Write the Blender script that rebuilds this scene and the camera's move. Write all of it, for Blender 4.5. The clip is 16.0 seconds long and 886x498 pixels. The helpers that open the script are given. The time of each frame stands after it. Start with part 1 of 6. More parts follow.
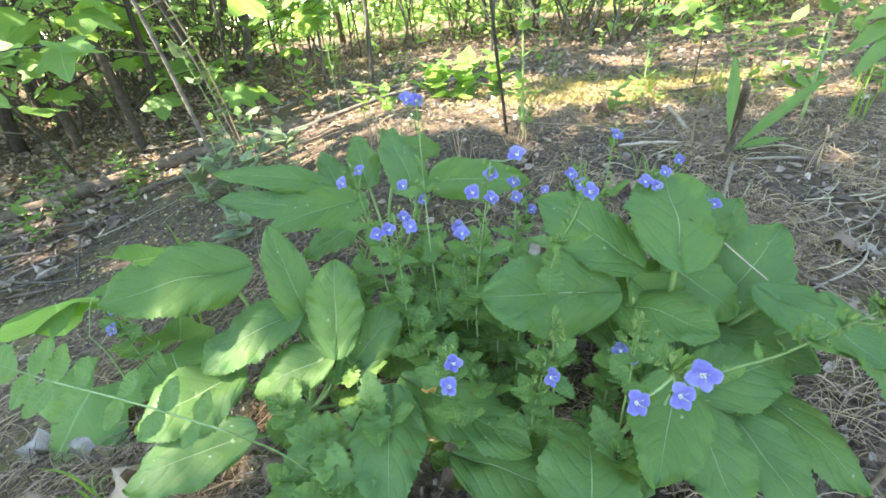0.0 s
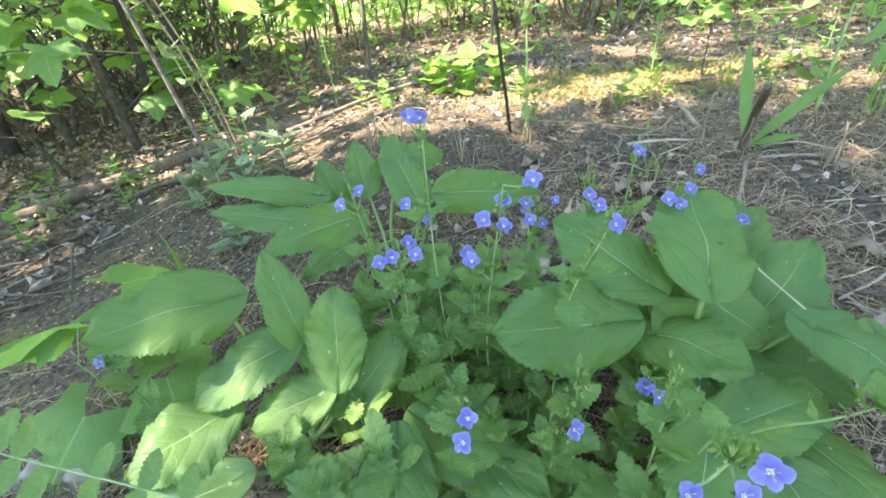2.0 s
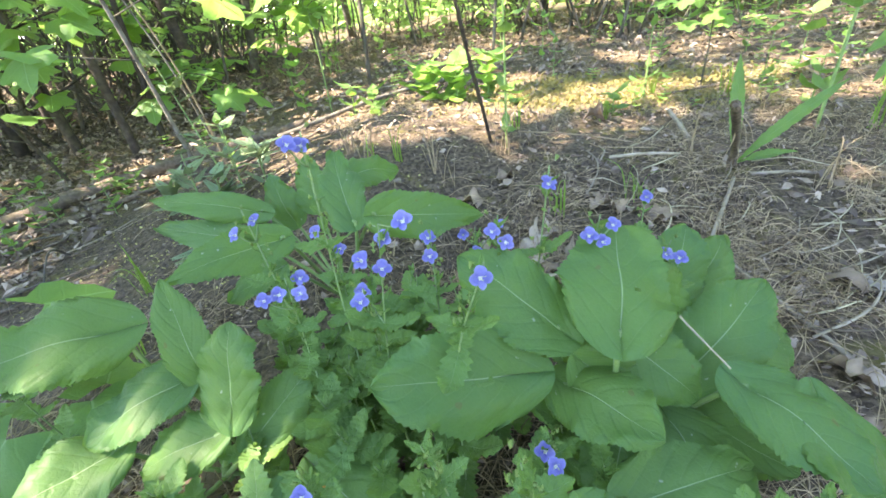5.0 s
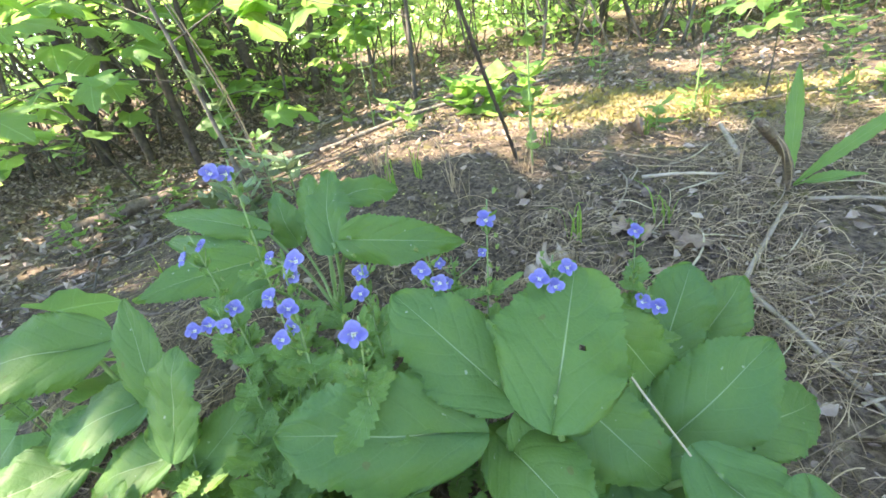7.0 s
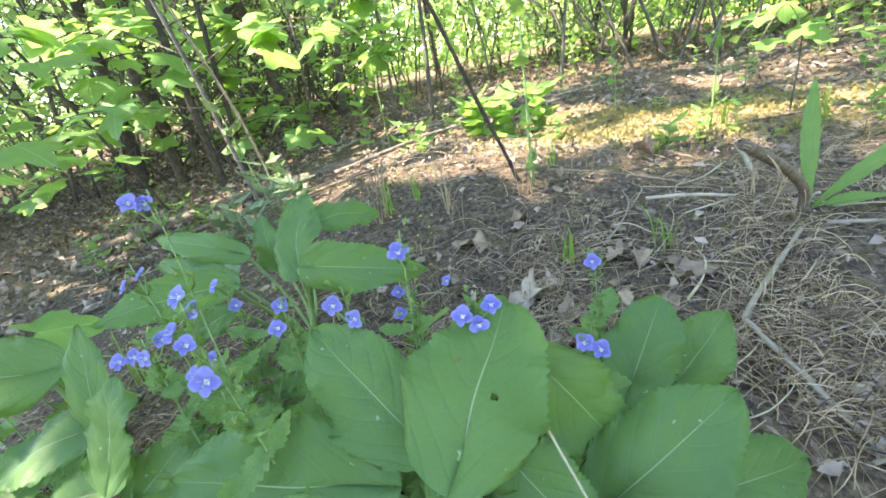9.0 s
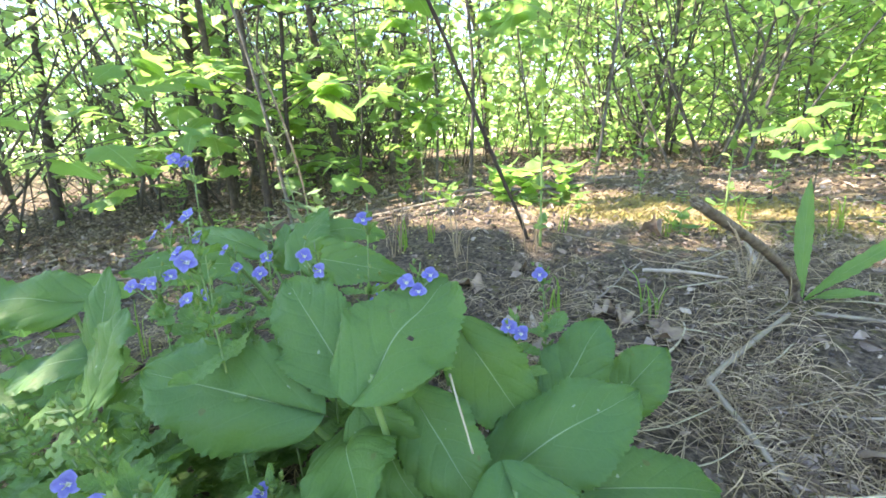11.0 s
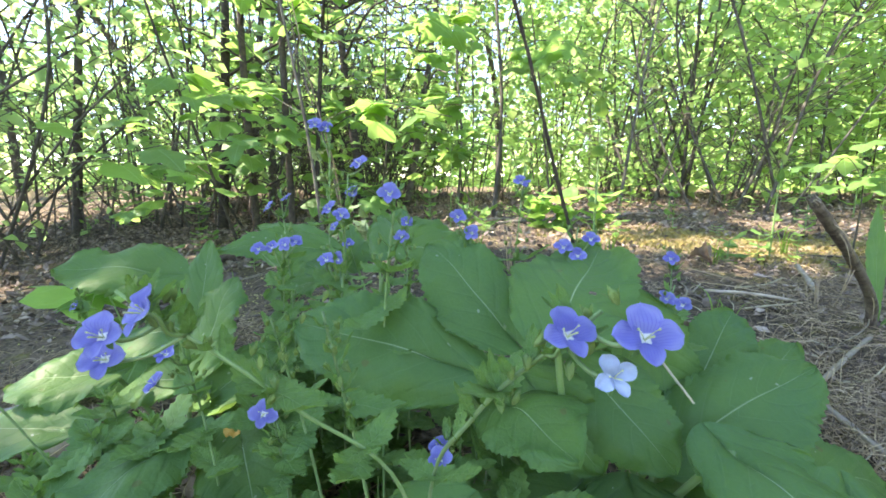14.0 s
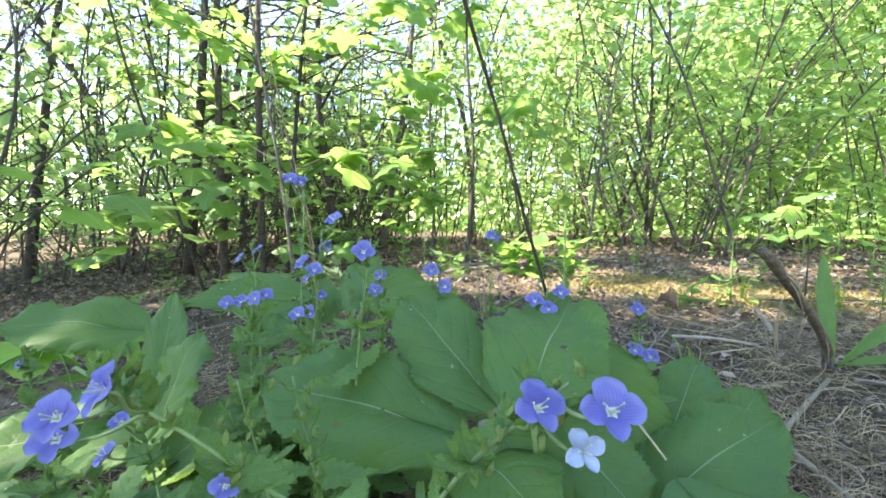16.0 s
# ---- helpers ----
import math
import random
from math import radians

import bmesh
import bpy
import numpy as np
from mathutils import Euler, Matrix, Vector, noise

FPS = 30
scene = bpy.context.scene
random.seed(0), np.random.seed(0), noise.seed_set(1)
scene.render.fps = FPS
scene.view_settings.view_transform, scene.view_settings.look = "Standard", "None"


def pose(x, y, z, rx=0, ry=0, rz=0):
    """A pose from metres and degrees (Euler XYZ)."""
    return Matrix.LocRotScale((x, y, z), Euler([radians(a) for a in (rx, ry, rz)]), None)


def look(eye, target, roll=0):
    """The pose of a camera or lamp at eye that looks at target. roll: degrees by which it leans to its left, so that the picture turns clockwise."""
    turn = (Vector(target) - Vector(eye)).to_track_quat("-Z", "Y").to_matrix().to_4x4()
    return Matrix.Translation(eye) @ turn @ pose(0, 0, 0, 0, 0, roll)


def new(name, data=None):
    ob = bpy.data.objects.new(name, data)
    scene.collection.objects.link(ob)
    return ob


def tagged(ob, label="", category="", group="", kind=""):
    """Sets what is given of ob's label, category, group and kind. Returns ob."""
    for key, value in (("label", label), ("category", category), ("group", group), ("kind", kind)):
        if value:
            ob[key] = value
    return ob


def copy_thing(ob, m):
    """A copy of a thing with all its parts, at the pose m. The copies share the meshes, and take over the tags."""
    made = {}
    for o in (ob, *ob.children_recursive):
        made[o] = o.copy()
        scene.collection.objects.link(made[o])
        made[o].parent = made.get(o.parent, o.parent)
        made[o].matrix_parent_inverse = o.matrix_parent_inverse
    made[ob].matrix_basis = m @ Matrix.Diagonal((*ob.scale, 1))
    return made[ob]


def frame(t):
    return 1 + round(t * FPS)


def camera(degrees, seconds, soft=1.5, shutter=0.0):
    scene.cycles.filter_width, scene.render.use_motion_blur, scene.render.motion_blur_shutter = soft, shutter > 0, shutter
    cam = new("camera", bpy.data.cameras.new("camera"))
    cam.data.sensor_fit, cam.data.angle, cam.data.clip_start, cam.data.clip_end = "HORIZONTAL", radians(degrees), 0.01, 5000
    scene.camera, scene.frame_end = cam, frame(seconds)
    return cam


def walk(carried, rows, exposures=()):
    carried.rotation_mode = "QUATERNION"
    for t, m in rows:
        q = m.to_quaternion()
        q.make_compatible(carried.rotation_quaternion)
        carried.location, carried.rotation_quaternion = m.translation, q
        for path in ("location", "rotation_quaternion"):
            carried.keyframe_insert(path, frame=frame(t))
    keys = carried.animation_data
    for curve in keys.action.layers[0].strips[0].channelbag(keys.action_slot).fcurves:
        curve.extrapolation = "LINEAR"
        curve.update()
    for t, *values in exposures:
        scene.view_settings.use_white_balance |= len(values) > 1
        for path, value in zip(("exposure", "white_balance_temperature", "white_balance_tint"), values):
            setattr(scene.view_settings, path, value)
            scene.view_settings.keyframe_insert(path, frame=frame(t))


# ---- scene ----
cam = camera(93.5, 16.0, soft=1.7)
PATH = [
    (0, (0.032, 0.015, 0.289), (-0.139, 1.738, -0.712), -5.9),
    (0.5, (0.028, 0.025, 0.294), (-0.145, 1.742, -0.717), -6.0),
    (1, (0.021, 0.033, 0.293), (-0.154, 1.741, -0.734), -6.0),
    (1.5, (0.02, 0.036, 0.295), (-0.16, 1.74, -0.738), -6.5),
    (2, (0.027, 0.046, 0.299), (-0.15, 1.747, -0.738), -6.9),
    (2.5, (0.036, 0.052, 0.298), (-0.135, 1.752, -0.741), -7.2),
    (3, (0.044, 0.061, 0.3), (-0.12, 1.759, -0.744), -7.0),
    (3.5, (0.055, 0.068, 0.303), (-0.108, 1.763, -0.746), -6.9),
    (4, (0.066, 0.074, 0.302), (-0.097, 1.773, -0.74), -6.8),
    (4.2, (0.072, 0.076, 0.301), (-0.095, 1.775, -0.741), -6.4),
    (6.3, (0.139, 0.108, 0.295), (-0.301, 1.802, -0.672), -9.4),
    (6.5, (0.144, 0.114, 0.296), (-0.318, 1.805, -0.667), -9.1),
    (7, (0.163, 0.12, 0.291), (-0.354, 1.804, -0.655), -9.2),
    (7.5, (0.176, 0.133, 0.296), (-0.377, 1.812, -0.64), -9.5),
    (8, (0.192, 0.14, 0.291), (-0.392, 1.821, -0.622), -9.9),
    (8.5, (0.202, 0.147, 0.286), (-0.401, 1.834, -0.605), -10.3),
    (9, (0.213, 0.15, 0.282), (-0.445, 1.84, -0.563), -10.7),
    (9.2, (0.223, 0.153, 0.279), (-0.447, 1.852, -0.535), -9.7),
    (11.3, (0.271, 0.1, 0.241), (-0.55, 1.858, -0.245), -1.9),
    (11.5, (0.268, 0.094, 0.238), (-0.569, 1.848, -0.237), -2.0),
    (12, (0.263, 0.084, 0.228), (-0.6, 1.834, -0.211), -1.1),
    (12.5, (0.25, 0.079, 0.222), (-0.62, 1.833, -0.189), -1.0),
    (13, (0.234, 0.077, 0.217), (-0.626, 1.842, -0.162), -1.5),
    (13.5, (0.208, 0.072, 0.207), (-0.638, 1.848, -0.153), -1.6),
    (14, (0.19, 0.068, 0.204), (-0.631, 1.861, -0.126), 0.5),
    (14.5, (0.203, 0.077, 0.208), (-0.583, 1.894, -0.074), 1.0),
    (15, (0.205, 0.076, 0.205), (-0.55, 1.917, 0.005), 0.8),
    (15.5, (0.202, 0.07, 0.205), (-0.535, 1.923, 0.055), 0.9),
    (16, (0.191, 0.066, 0.21), (-0.526, 1.929, 0.091), 0.7),
]
walk(cam, [(t, look(eye, target, roll)) for t, eye, target, roll in PATH],
     [(0, 3.32, 7550, 19), (9.2, 3.32, 7500, 20), (11.3, 3.1, 7250, 20), (16, 2.8, 7200, 20)])

# ---------------------------------------------------------------- light
SUN_DIR = Vector((-0.54, -0.22, 0.80)).normalized()      # towards the sun
world = bpy.data.worlds.new("sky")
scene.world = world
world.use_nodes = True
wn = world.node_tree
sky = wn.nodes.new("ShaderNodeTexSky")
sky.sky_type = "NISHITA"
sky.sun_disc = False
sky.sun_elevation = math.asin(SUN_DIR.z)
sky.sun_rotation = math.atan2(SUN_DIR.x, SUN_DIR.y)
sky.air_density, sky.dust_density, sky.ozone_density = 0.85, 0.1, 2.5
wn.nodes["Background"].inputs["Strength"].default_value = 0.15
wn.links.new(sky.outputs["Color"], wn.nodes["Background"].inputs["Color"])
sun = new("sun", bpy.data.lights.new("sun", "SUN"))
sun.data.energy, sun.data.angle, sun.data.color = 4.0, radians(0.53), (1.0, 0.95, 0.86)
sun.rotation_euler = SUN_DIR.to_track_quat("Z", "Y").to_euler()
sun.location = SUN_DIR * 30


# ---------------------------------------------------------------- materials
def node_material(name):
    m = bpy.data.materials.new(name)
    m.use_nodes = True
    t = m.node_tree
    return m, t, t.nodes["Principled BSDF"], t.nodes["Material Output"]


def mix_rgb(t, fac, a, b, blend="MIX"):
    n = t.nodes.new("ShaderNodeMix")
    n.data_type, n.blend_type = "RGBA", blend
    for sock, v in ((n.inputs[0], fac), (n.inputs[6], a), (n.inputs[7], b)):
        if isinstance(v, (int, float)):
            sock.default_value = v
        elif isinstance(v, tuple):
            sock.default_value = (*v, 1)
        else:
            t.links.new(v, sock)
    return n.outputs[2]


def maths(t, op, a, b=0.0, c=0.0):
    n = t.nodes.new("ShaderNodeMath")
    n.operation = op
    for sock, v in zip(n.inputs, (a, b, c)):
        if isinstance(v, (int, float)):
            sock.default_value = v
        else:
            t.links.new(v, sock)
    return n.outputs[0]


def noise_tex(t, scale, detail=4.0, rough=0.55, coords="Object"):
    c = t.nodes.new("ShaderNodeTexCoord")
    n = t.nodes.new("ShaderNodeTexNoise")
    n.inputs["Scale"].default_value, n.inputs["Detail"].default_value, n.inputs["Roughness"].default_value = scale, detail, rough
    t.links.new(c.outputs[coords], n.inputs["Vector"])
    return n.outputs["Fac"]


def ramp(t, fac, lo, hi):
    n = t.nodes.new("ShaderNodeMapRange")
    n.interpolation_type = "SMOOTHSTEP"
    n.inputs["From Min"].default_value, n.inputs["From Max"].default_value = lo, hi
    t.links.new(fac, n.inputs["Value"])
    return n.outputs["Result"]


def bump(t, height, strength, distance, bsdf):
    n = t.nodes.new("ShaderNodeBump")
    n.inputs["Strength"].default_value, n.inputs["Distance"].default_value = strength, distance
    t.links.new(height, n.inputs["Height"])
    t.links.new(n.outputs["Normal"], bsdf.inputs["Normal"])
    return n.outputs["Normal"]


def plain(name, a, b, scale, rough=0.8, bump_by=0.3, bump_d=0.001, island=False, spec=0.3, deep=0.55, dark=None):
    """A two-colour grained surface."""
    m, t, p, out = node_material(name)
    col = mix_rgb(t, ramp(t, noise_tex(t, scale, 5), 0.3, 0.7), a, b)
    rnd = t.nodes.new("ShaderNodeNewGeometry").outputs["Random Per Island"] if island else t.nodes.new("ShaderNodeObjectInfo").outputs["Random"]
    col = mix_rgb(t, maths(t, "MULTIPLY", maths(t, "POWER", rnd, 1.0), deep), col, dark or tuple(0.45 * x for x in a))
    t.links.new(col, p.inputs["Base Color"])
    p.inputs["Roughness"].default_value = rough
    p.inputs["Specular IOR Level"].default_value = spec
    bump(t, noise_tex(t, scale * 3, 4), bump_by, bump_d, p)
    return m


def leaf_material(name, top, vein, clear, veins=7.0, lines=True, rough=0.45, through_share=0.35, island=False, vary=0.35, slant=1.3):
    """A leaf that lets light through: pale midrib and side veins along the leaf's own grid."""
    m, t, p, out = node_material(name)
    geo = t.nodes.new("ShaderNodeNewGeometry").outputs["Random Per Island"] if island else t.nodes.new("ShaderNodeObjectInfo").outputs["Random"]
    col = mix_rgb(t, ramp(t, noise_tex(t, 60, 3), 0.3, 0.75), top, tuple(x * y for x, y in zip(top, (1.35, 1.2, 1.1))))
    col = mix_rgb(t, maths(t, "MULTIPLY", geo, vary), col, tuple(x * y for x, y in zip(top, (1.75, 1.35, 0.8))))
    h = noise_tex(t, 220, 3)
    if lines:
        uv = t.nodes.new("ShaderNodeUVMap")
        sep = t.nodes.new("ShaderNodeSeparateXYZ")
        t.links.new(uv.outputs["UV"], sep.inputs[0])
        u = maths(t, "ABSOLUTE", maths(t, "SUBTRACT", sep.outputs[0], 0.5))
        rib = maths(t, "SUBTRACT", 1.0, ramp(t, u, 0.003, 0.011))
        wob = maths(t, "MULTIPLY", noise_tex(t, 40, 2), 0.5)
        ph = maths(t, "ADD", maths(t, "SUBTRACT", maths(t, "MULTIPLY", sep.outputs[1], veins), maths(t, "MULTIPLY", u, veins * slant * 0.55)), wob)
        fr = maths(t, "ABSOLUTE", maths(t, "SUBTRACT", maths(t, "FRACT", ph), 0.5))
        side = maths(t, "SUBTRACT", 1.0, ramp(t, fr, 0.0, 0.085))
        vor = t.nodes.new("ShaderNodeTexVoronoi")
        vor.feature = "DISTANCE_TO_EDGE"
        vor.inputs["Scale"].default_value = 320
        t.links.new(t.nodes.new("ShaderNodeTexCoord").outputs["Object"], vor.inputs["Vector"])
        fine = maths(t, "SUBTRACT", 1.0, ramp(t, vor.outputs["Distance"], 0.0, 0.16))
        col = mix_rgb(t, maths(t, "MULTIPLY", fine, 0.08), col, vein)
        mask = maths(t, "MAXIMUM", rib, maths(t, "MULTIPLY", side, 0.28))
        col = mix_rgb(t, maths(t, "MULTIPLY", mask, 0.85), col, vein)
        h = maths(t, "SUBTRACT", maths(t, "MULTIPLY", h, 0.5), maths(t, "ADD", maths(t, "MULTIPLY", side, 0.18), maths(t, "MULTIPLY", fine, 0.06)))
        h = maths(t, "ADD", h, maths(t, "MULTIPLY", rib, -0.6))
    t.links.new(col, p.inputs["Base Color"])
    p.inputs["Roughness"].default_value = rough + 0.05
    p.inputs["Specular IOR Level"].default_value = 0.26
    nrm = bump(t, h, 0.65, 0.0015, p)
    tr = t.nodes.new("ShaderNodeBsdfTranslucent")
    t.links.new(mix_rgb(t, 0.6, col, clear), tr.inputs["Color"])
    t.links.new(nrm, tr.inputs["Normal"])
    mx = t.nodes.new("ShaderNodeMixShader")
    mx.inputs[0].default_value = through_share
    t.links.new(p.outputs[0], mx.inputs[1])
    t.links.new(tr.outputs[0], mx.inputs[2])
    t.links.new(mx.outputs[0], out.inputs["Surface"])
    return m


def broad_leaf_material():
    """Smooth broad leaf: pale tapering midrib, few faint side veins that arch towards the tip, blotchy greens, pale flecks."""
    m, t, p, out = node_material("broad_leaf_green")
    rnd = t.nodes.new("ShaderNodeObjectInfo").outputs["Random"]
    top = (0.060, 0.138, 0.042)
    col = mix_rgb(t, ramp(t, noise_tex(t, 38, 4), 0.3, 0.72), top, (0.080, 0.163, 0.045))
    col = mix_rgb(t, maths(t, "MULTIPLY", ramp(t, noise_tex(t, 14, 2), 0.4, 0.7), 0.7), col, (0.052, 0.132, 0.052))
    col = mix_rgb(t, maths(t, "MULTIPLY", rnd, 0.4), col, (0.100, 0.186, 0.040))
    uv = t.nodes.new("ShaderNodeUVMap")
    sep = t.nodes.new("ShaderNodeSeparateXYZ")
    t.links.new(uv.outputs["UV"], sep.inputs[0])
    a = maths(t, "MULTIPLY", maths(t, "ABSOLUTE", maths(t, "SUBTRACT", sep.outputs[0], 0.5)), 2.0)
    v = sep.outputs[1]
    wide = maths(t, "SUBTRACT", 0.024, maths(t, "MULTIPLY", v, 0.016))
    rib = maths(t, "SUBTRACT", 1.0, ramp(t, maths(t, "DIVIDE", a, wide), 0.45, 1.1))
    v0 = maths(t, "SUBTRACT", v, maths(t, "ADD", maths(t, "MULTIPLY", a, 0.26), maths(t, "MULTIPLY", maths(t, "MULTIPLY", a, a), 0.10)))
    ph = maths(t, "ADD", maths(t, "MULTIPLY", v0, 6.0), maths(t, "MULTIPLY", noise_tex(t, 26, 2), 0.55))
    fr = maths(t, "ABSOLUTE", maths(t, "SUBTRACT", maths(t, "FRACT", ph), 0.5))
    side = maths(t, "MULTIPLY", maths(t, "SUBTRACT", 1.0, ramp(t, fr, 0.0, 0.05)), maths(t, "SUBTRACT", 1.0, ramp(t, a, 0.35, 0.95)))
    crease = maths(t, "SUBTRACT", 1.0, ramp(t, fr, 0.02, 0.20))
    vor = t.nodes.new("ShaderNodeTexVoronoi")
    vor.feature = "DISTANCE_TO_EDGE"
    vor.inputs["Scale"].default_value = 260
    t.links.new(t.nodes.new("ShaderNodeTexCoord").outputs["Object"], vor.inputs["Vector"])
    fine = maths(t, "SUBTRACT", 1.0, ramp(t, vor.outputs["Distance"], 0.0, 0.18))
    # creases along the side veins: their shade is also mixed into the colour
    col = mix_rgb(t, maths(t, "MULTIPLY", crease, 0.10), col, (0.045, 0.105, 0.032))
    col = mix_rgb(t, maths(t, "MULTIPLY", fine, 0.05), col, (0.2, 0.3, 0.12))
    col = mix_rgb(t, maths(t, "MULTIPLY", side, 0.11), col, (0.26, 0.38, 0.17))
    col = mix_rgb(t, maths(t, "MULTIPLY", rib, maths(t, "SUBTRACT", 0.85, maths(t, "MULTIPLY", v, 0.45))), col, (0.34, 0.44, 0.24))
    col = mix_rgb(t, maths(t, "MULTIPLY", ramp(t, noise_tex(t, 170, 2, 0.4), 0.755, 0.775), 0.5), col, (0.5, 0.52, 0.4))
    col = mix_rgb(t, maths(t, "MULTIPLY", ramp(t, noise_tex(t, 75, 2, 0.4), 0.765, 0.79), 0.7), col, (0.12, 0.10, 0.04))
    t.links.new(col, p.inputs["Base Color"])
    t.links.new(maths(t, "ADD", maths(t, "MULTIPLY", noise_tex(t, 60, 3), 0.2), 0.40), p.inputs["Roughness"])
    p.inputs["Specular IOR Level"].default_value = 0.24
    h = maths(t, "SUBTRACT", maths(t, "MULTIPLY", noise_tex(t, 240, 3), 0.45), maths(t, "ADD", maths(t, "MULTIPLY", crease, 0.22), maths(t, "MULTIPLY", fine, 0.06)))
    nrm = bump(t, maths(t, "SUBTRACT", h, maths(t, "MULTIPLY", rib, 0.5)), 0.55, 0.0016, p)
    tr = t.nodes.new("ShaderNodeBsdfTranslucent")
    t.links.new(mix_rgb(t, 0.6, col, (0.30, 0.52, 0.08)), tr.inputs["Color"])
    t.links.new(nrm, tr.inputs["Normal"])
    mx = t.nodes.new("ShaderNodeMixShader")
    mx.inputs[0].default_value = 0.35
    t.links.new(p.outputs[0], mx.inputs[1])
    t.links.new(tr.outputs[0], mx.inputs[2])
    t.links.new(mx.outputs[0], out.inputs["Surface"])
    return m


BIG_LEAF = broad_leaf_material()
SMALL_LEAF = leaf_material("toothed_leaf_green", (0.084, 0.176, 0.053), (0.20, 0.32, 0.14), (0.28, 0.48, 0.08), veins=6, rough=0.55)
MAPLE_LEAF = leaf_material("maple_leaf_green", (0.095, 0.22, 0.065), (0.22, 0.38, 0.16), (0.46, 0.72, 0.17), veins=5, through_share=0.54)
WOOD_LEAF = leaf_material("wood_foliage", (0.16, 0.29, 0.10), (0, 0, 0), (0.60, 0.87, 0.33), lines=False, through_share=0.62, island=True, vary=0.7)
BUD_GREEN = leaf_material("hairy_bud_green", (0.15, 0.24, 0.085), (0, 0, 0), (0.3, 0.45, 0.12), lines=False, rough=0.7, through_share=0.3)
GREY_LEAF = leaf_material("grey_green_leaf", (0.17, 0.26, 0.165), (0, 0, 0), (0.35, 0.48, 0.2), lines=False, rough=0.7, through_share=0.3)
GRASS = leaf_material("grass_green", (0.10, 0.21, 0.04), (0.2, 0.3, 0.1), (0.35, 0.52, 0.08), lines=False, through_share=0.4, island=True)
PETIOLE = plain("petiole_green", (0.15, 0.26, 0.08), (0.23, 0.33, 0.13), 90, 0.5, 0.2, 0.0004)
STALK = plain("hairy_stalk_green", (0.15, 0.25, 0.09), (0.23, 0.33, 0.14), 160, 0.65, 0.4, 0.0006)
BARK = plain("grey_brown_bark", (0.075, 0.067, 0.052), (0.175, 0.158, 0.128), 35, 0.9, 0.8, 0.004)
DARK_BARK = plain("dark_bark", (0.045, 0.036, 0.030), (0.10, 0.08, 0.065), 60, 0.85, 0.6, 0.002)
DEAD_WOOD = plain("weathered_wood", (0.23, 0.19, 0.14), (0.38, 0.325, 0.25), 45, 0.85, 0.6, 0.0015)
BROWN_WOOD = plain("brown_wood", (0.10, 0.075, 0.055), (0.22, 0.175, 0.13), 110, 0.9, 1.0, 0.003)
STRAW = plain("dry_straw", (0.25, 0.18, 0.105), (0.50, 0.39, 0.245), 30, 0.75, 0.2, 0.0005, island=True, deep=0.97, dark=(0.062, 0.044, 0.029))
LITTER = plain("dead_leaf_brown", (0.21, 0.155, 0.115), (0.42, 0.345, 0.28), 40, 0.8, 0.5, 0.001, island=True, deep=0.95, dark=(0.045, 0.033, 0.025))
DRY_LEAF = plain("dry_leaf_brown", (0.15, 0.105, 0.07), (0.33, 0.25, 0.175), 50, 0.75, 0.8, 0.002, deep=0.7, dark=(0.075, 0.05, 0.036))
PALE_STRAW = plain("pale_straw", (0.30, 0.265, 0.17), (0.42, 0.37, 0.25), 60, 0.7, 0.2, 0.0004, deep=0.15)
BUD_SCALE = plain("yellow_green_scale", (0.30, 0.28, 0.08), (0.50, 0.46, 0.18), 90, 0.7, 0.2, 0.0004, island=True)
MOSS = leaf_material("ochre_moss", (0.165, 0.165, 0.08), (0, 0, 0), (0.27, 0.28, 0.13), lines=False, rough=0.8, through_share=0.3, island=True, vary=0.8)
CRUMB = plain("soil_crumb", (0.055, 0.045, 0.038), (0.14, 0.115, 0.09), 80, 0.95, 0.5, 0.001, island=True)
ORANGE = plain("orange_scale", (0.55, 0.27, 0.05), (0.66, 0.42, 0.14), 200, 0.6, 0.4, 0.0006)
POLLEN = plain("cream_stamen", (0.48, 0.54, 0.26), (0.66, 0.68, 0.44), 300, 0.6, 0.1, 0.0002)


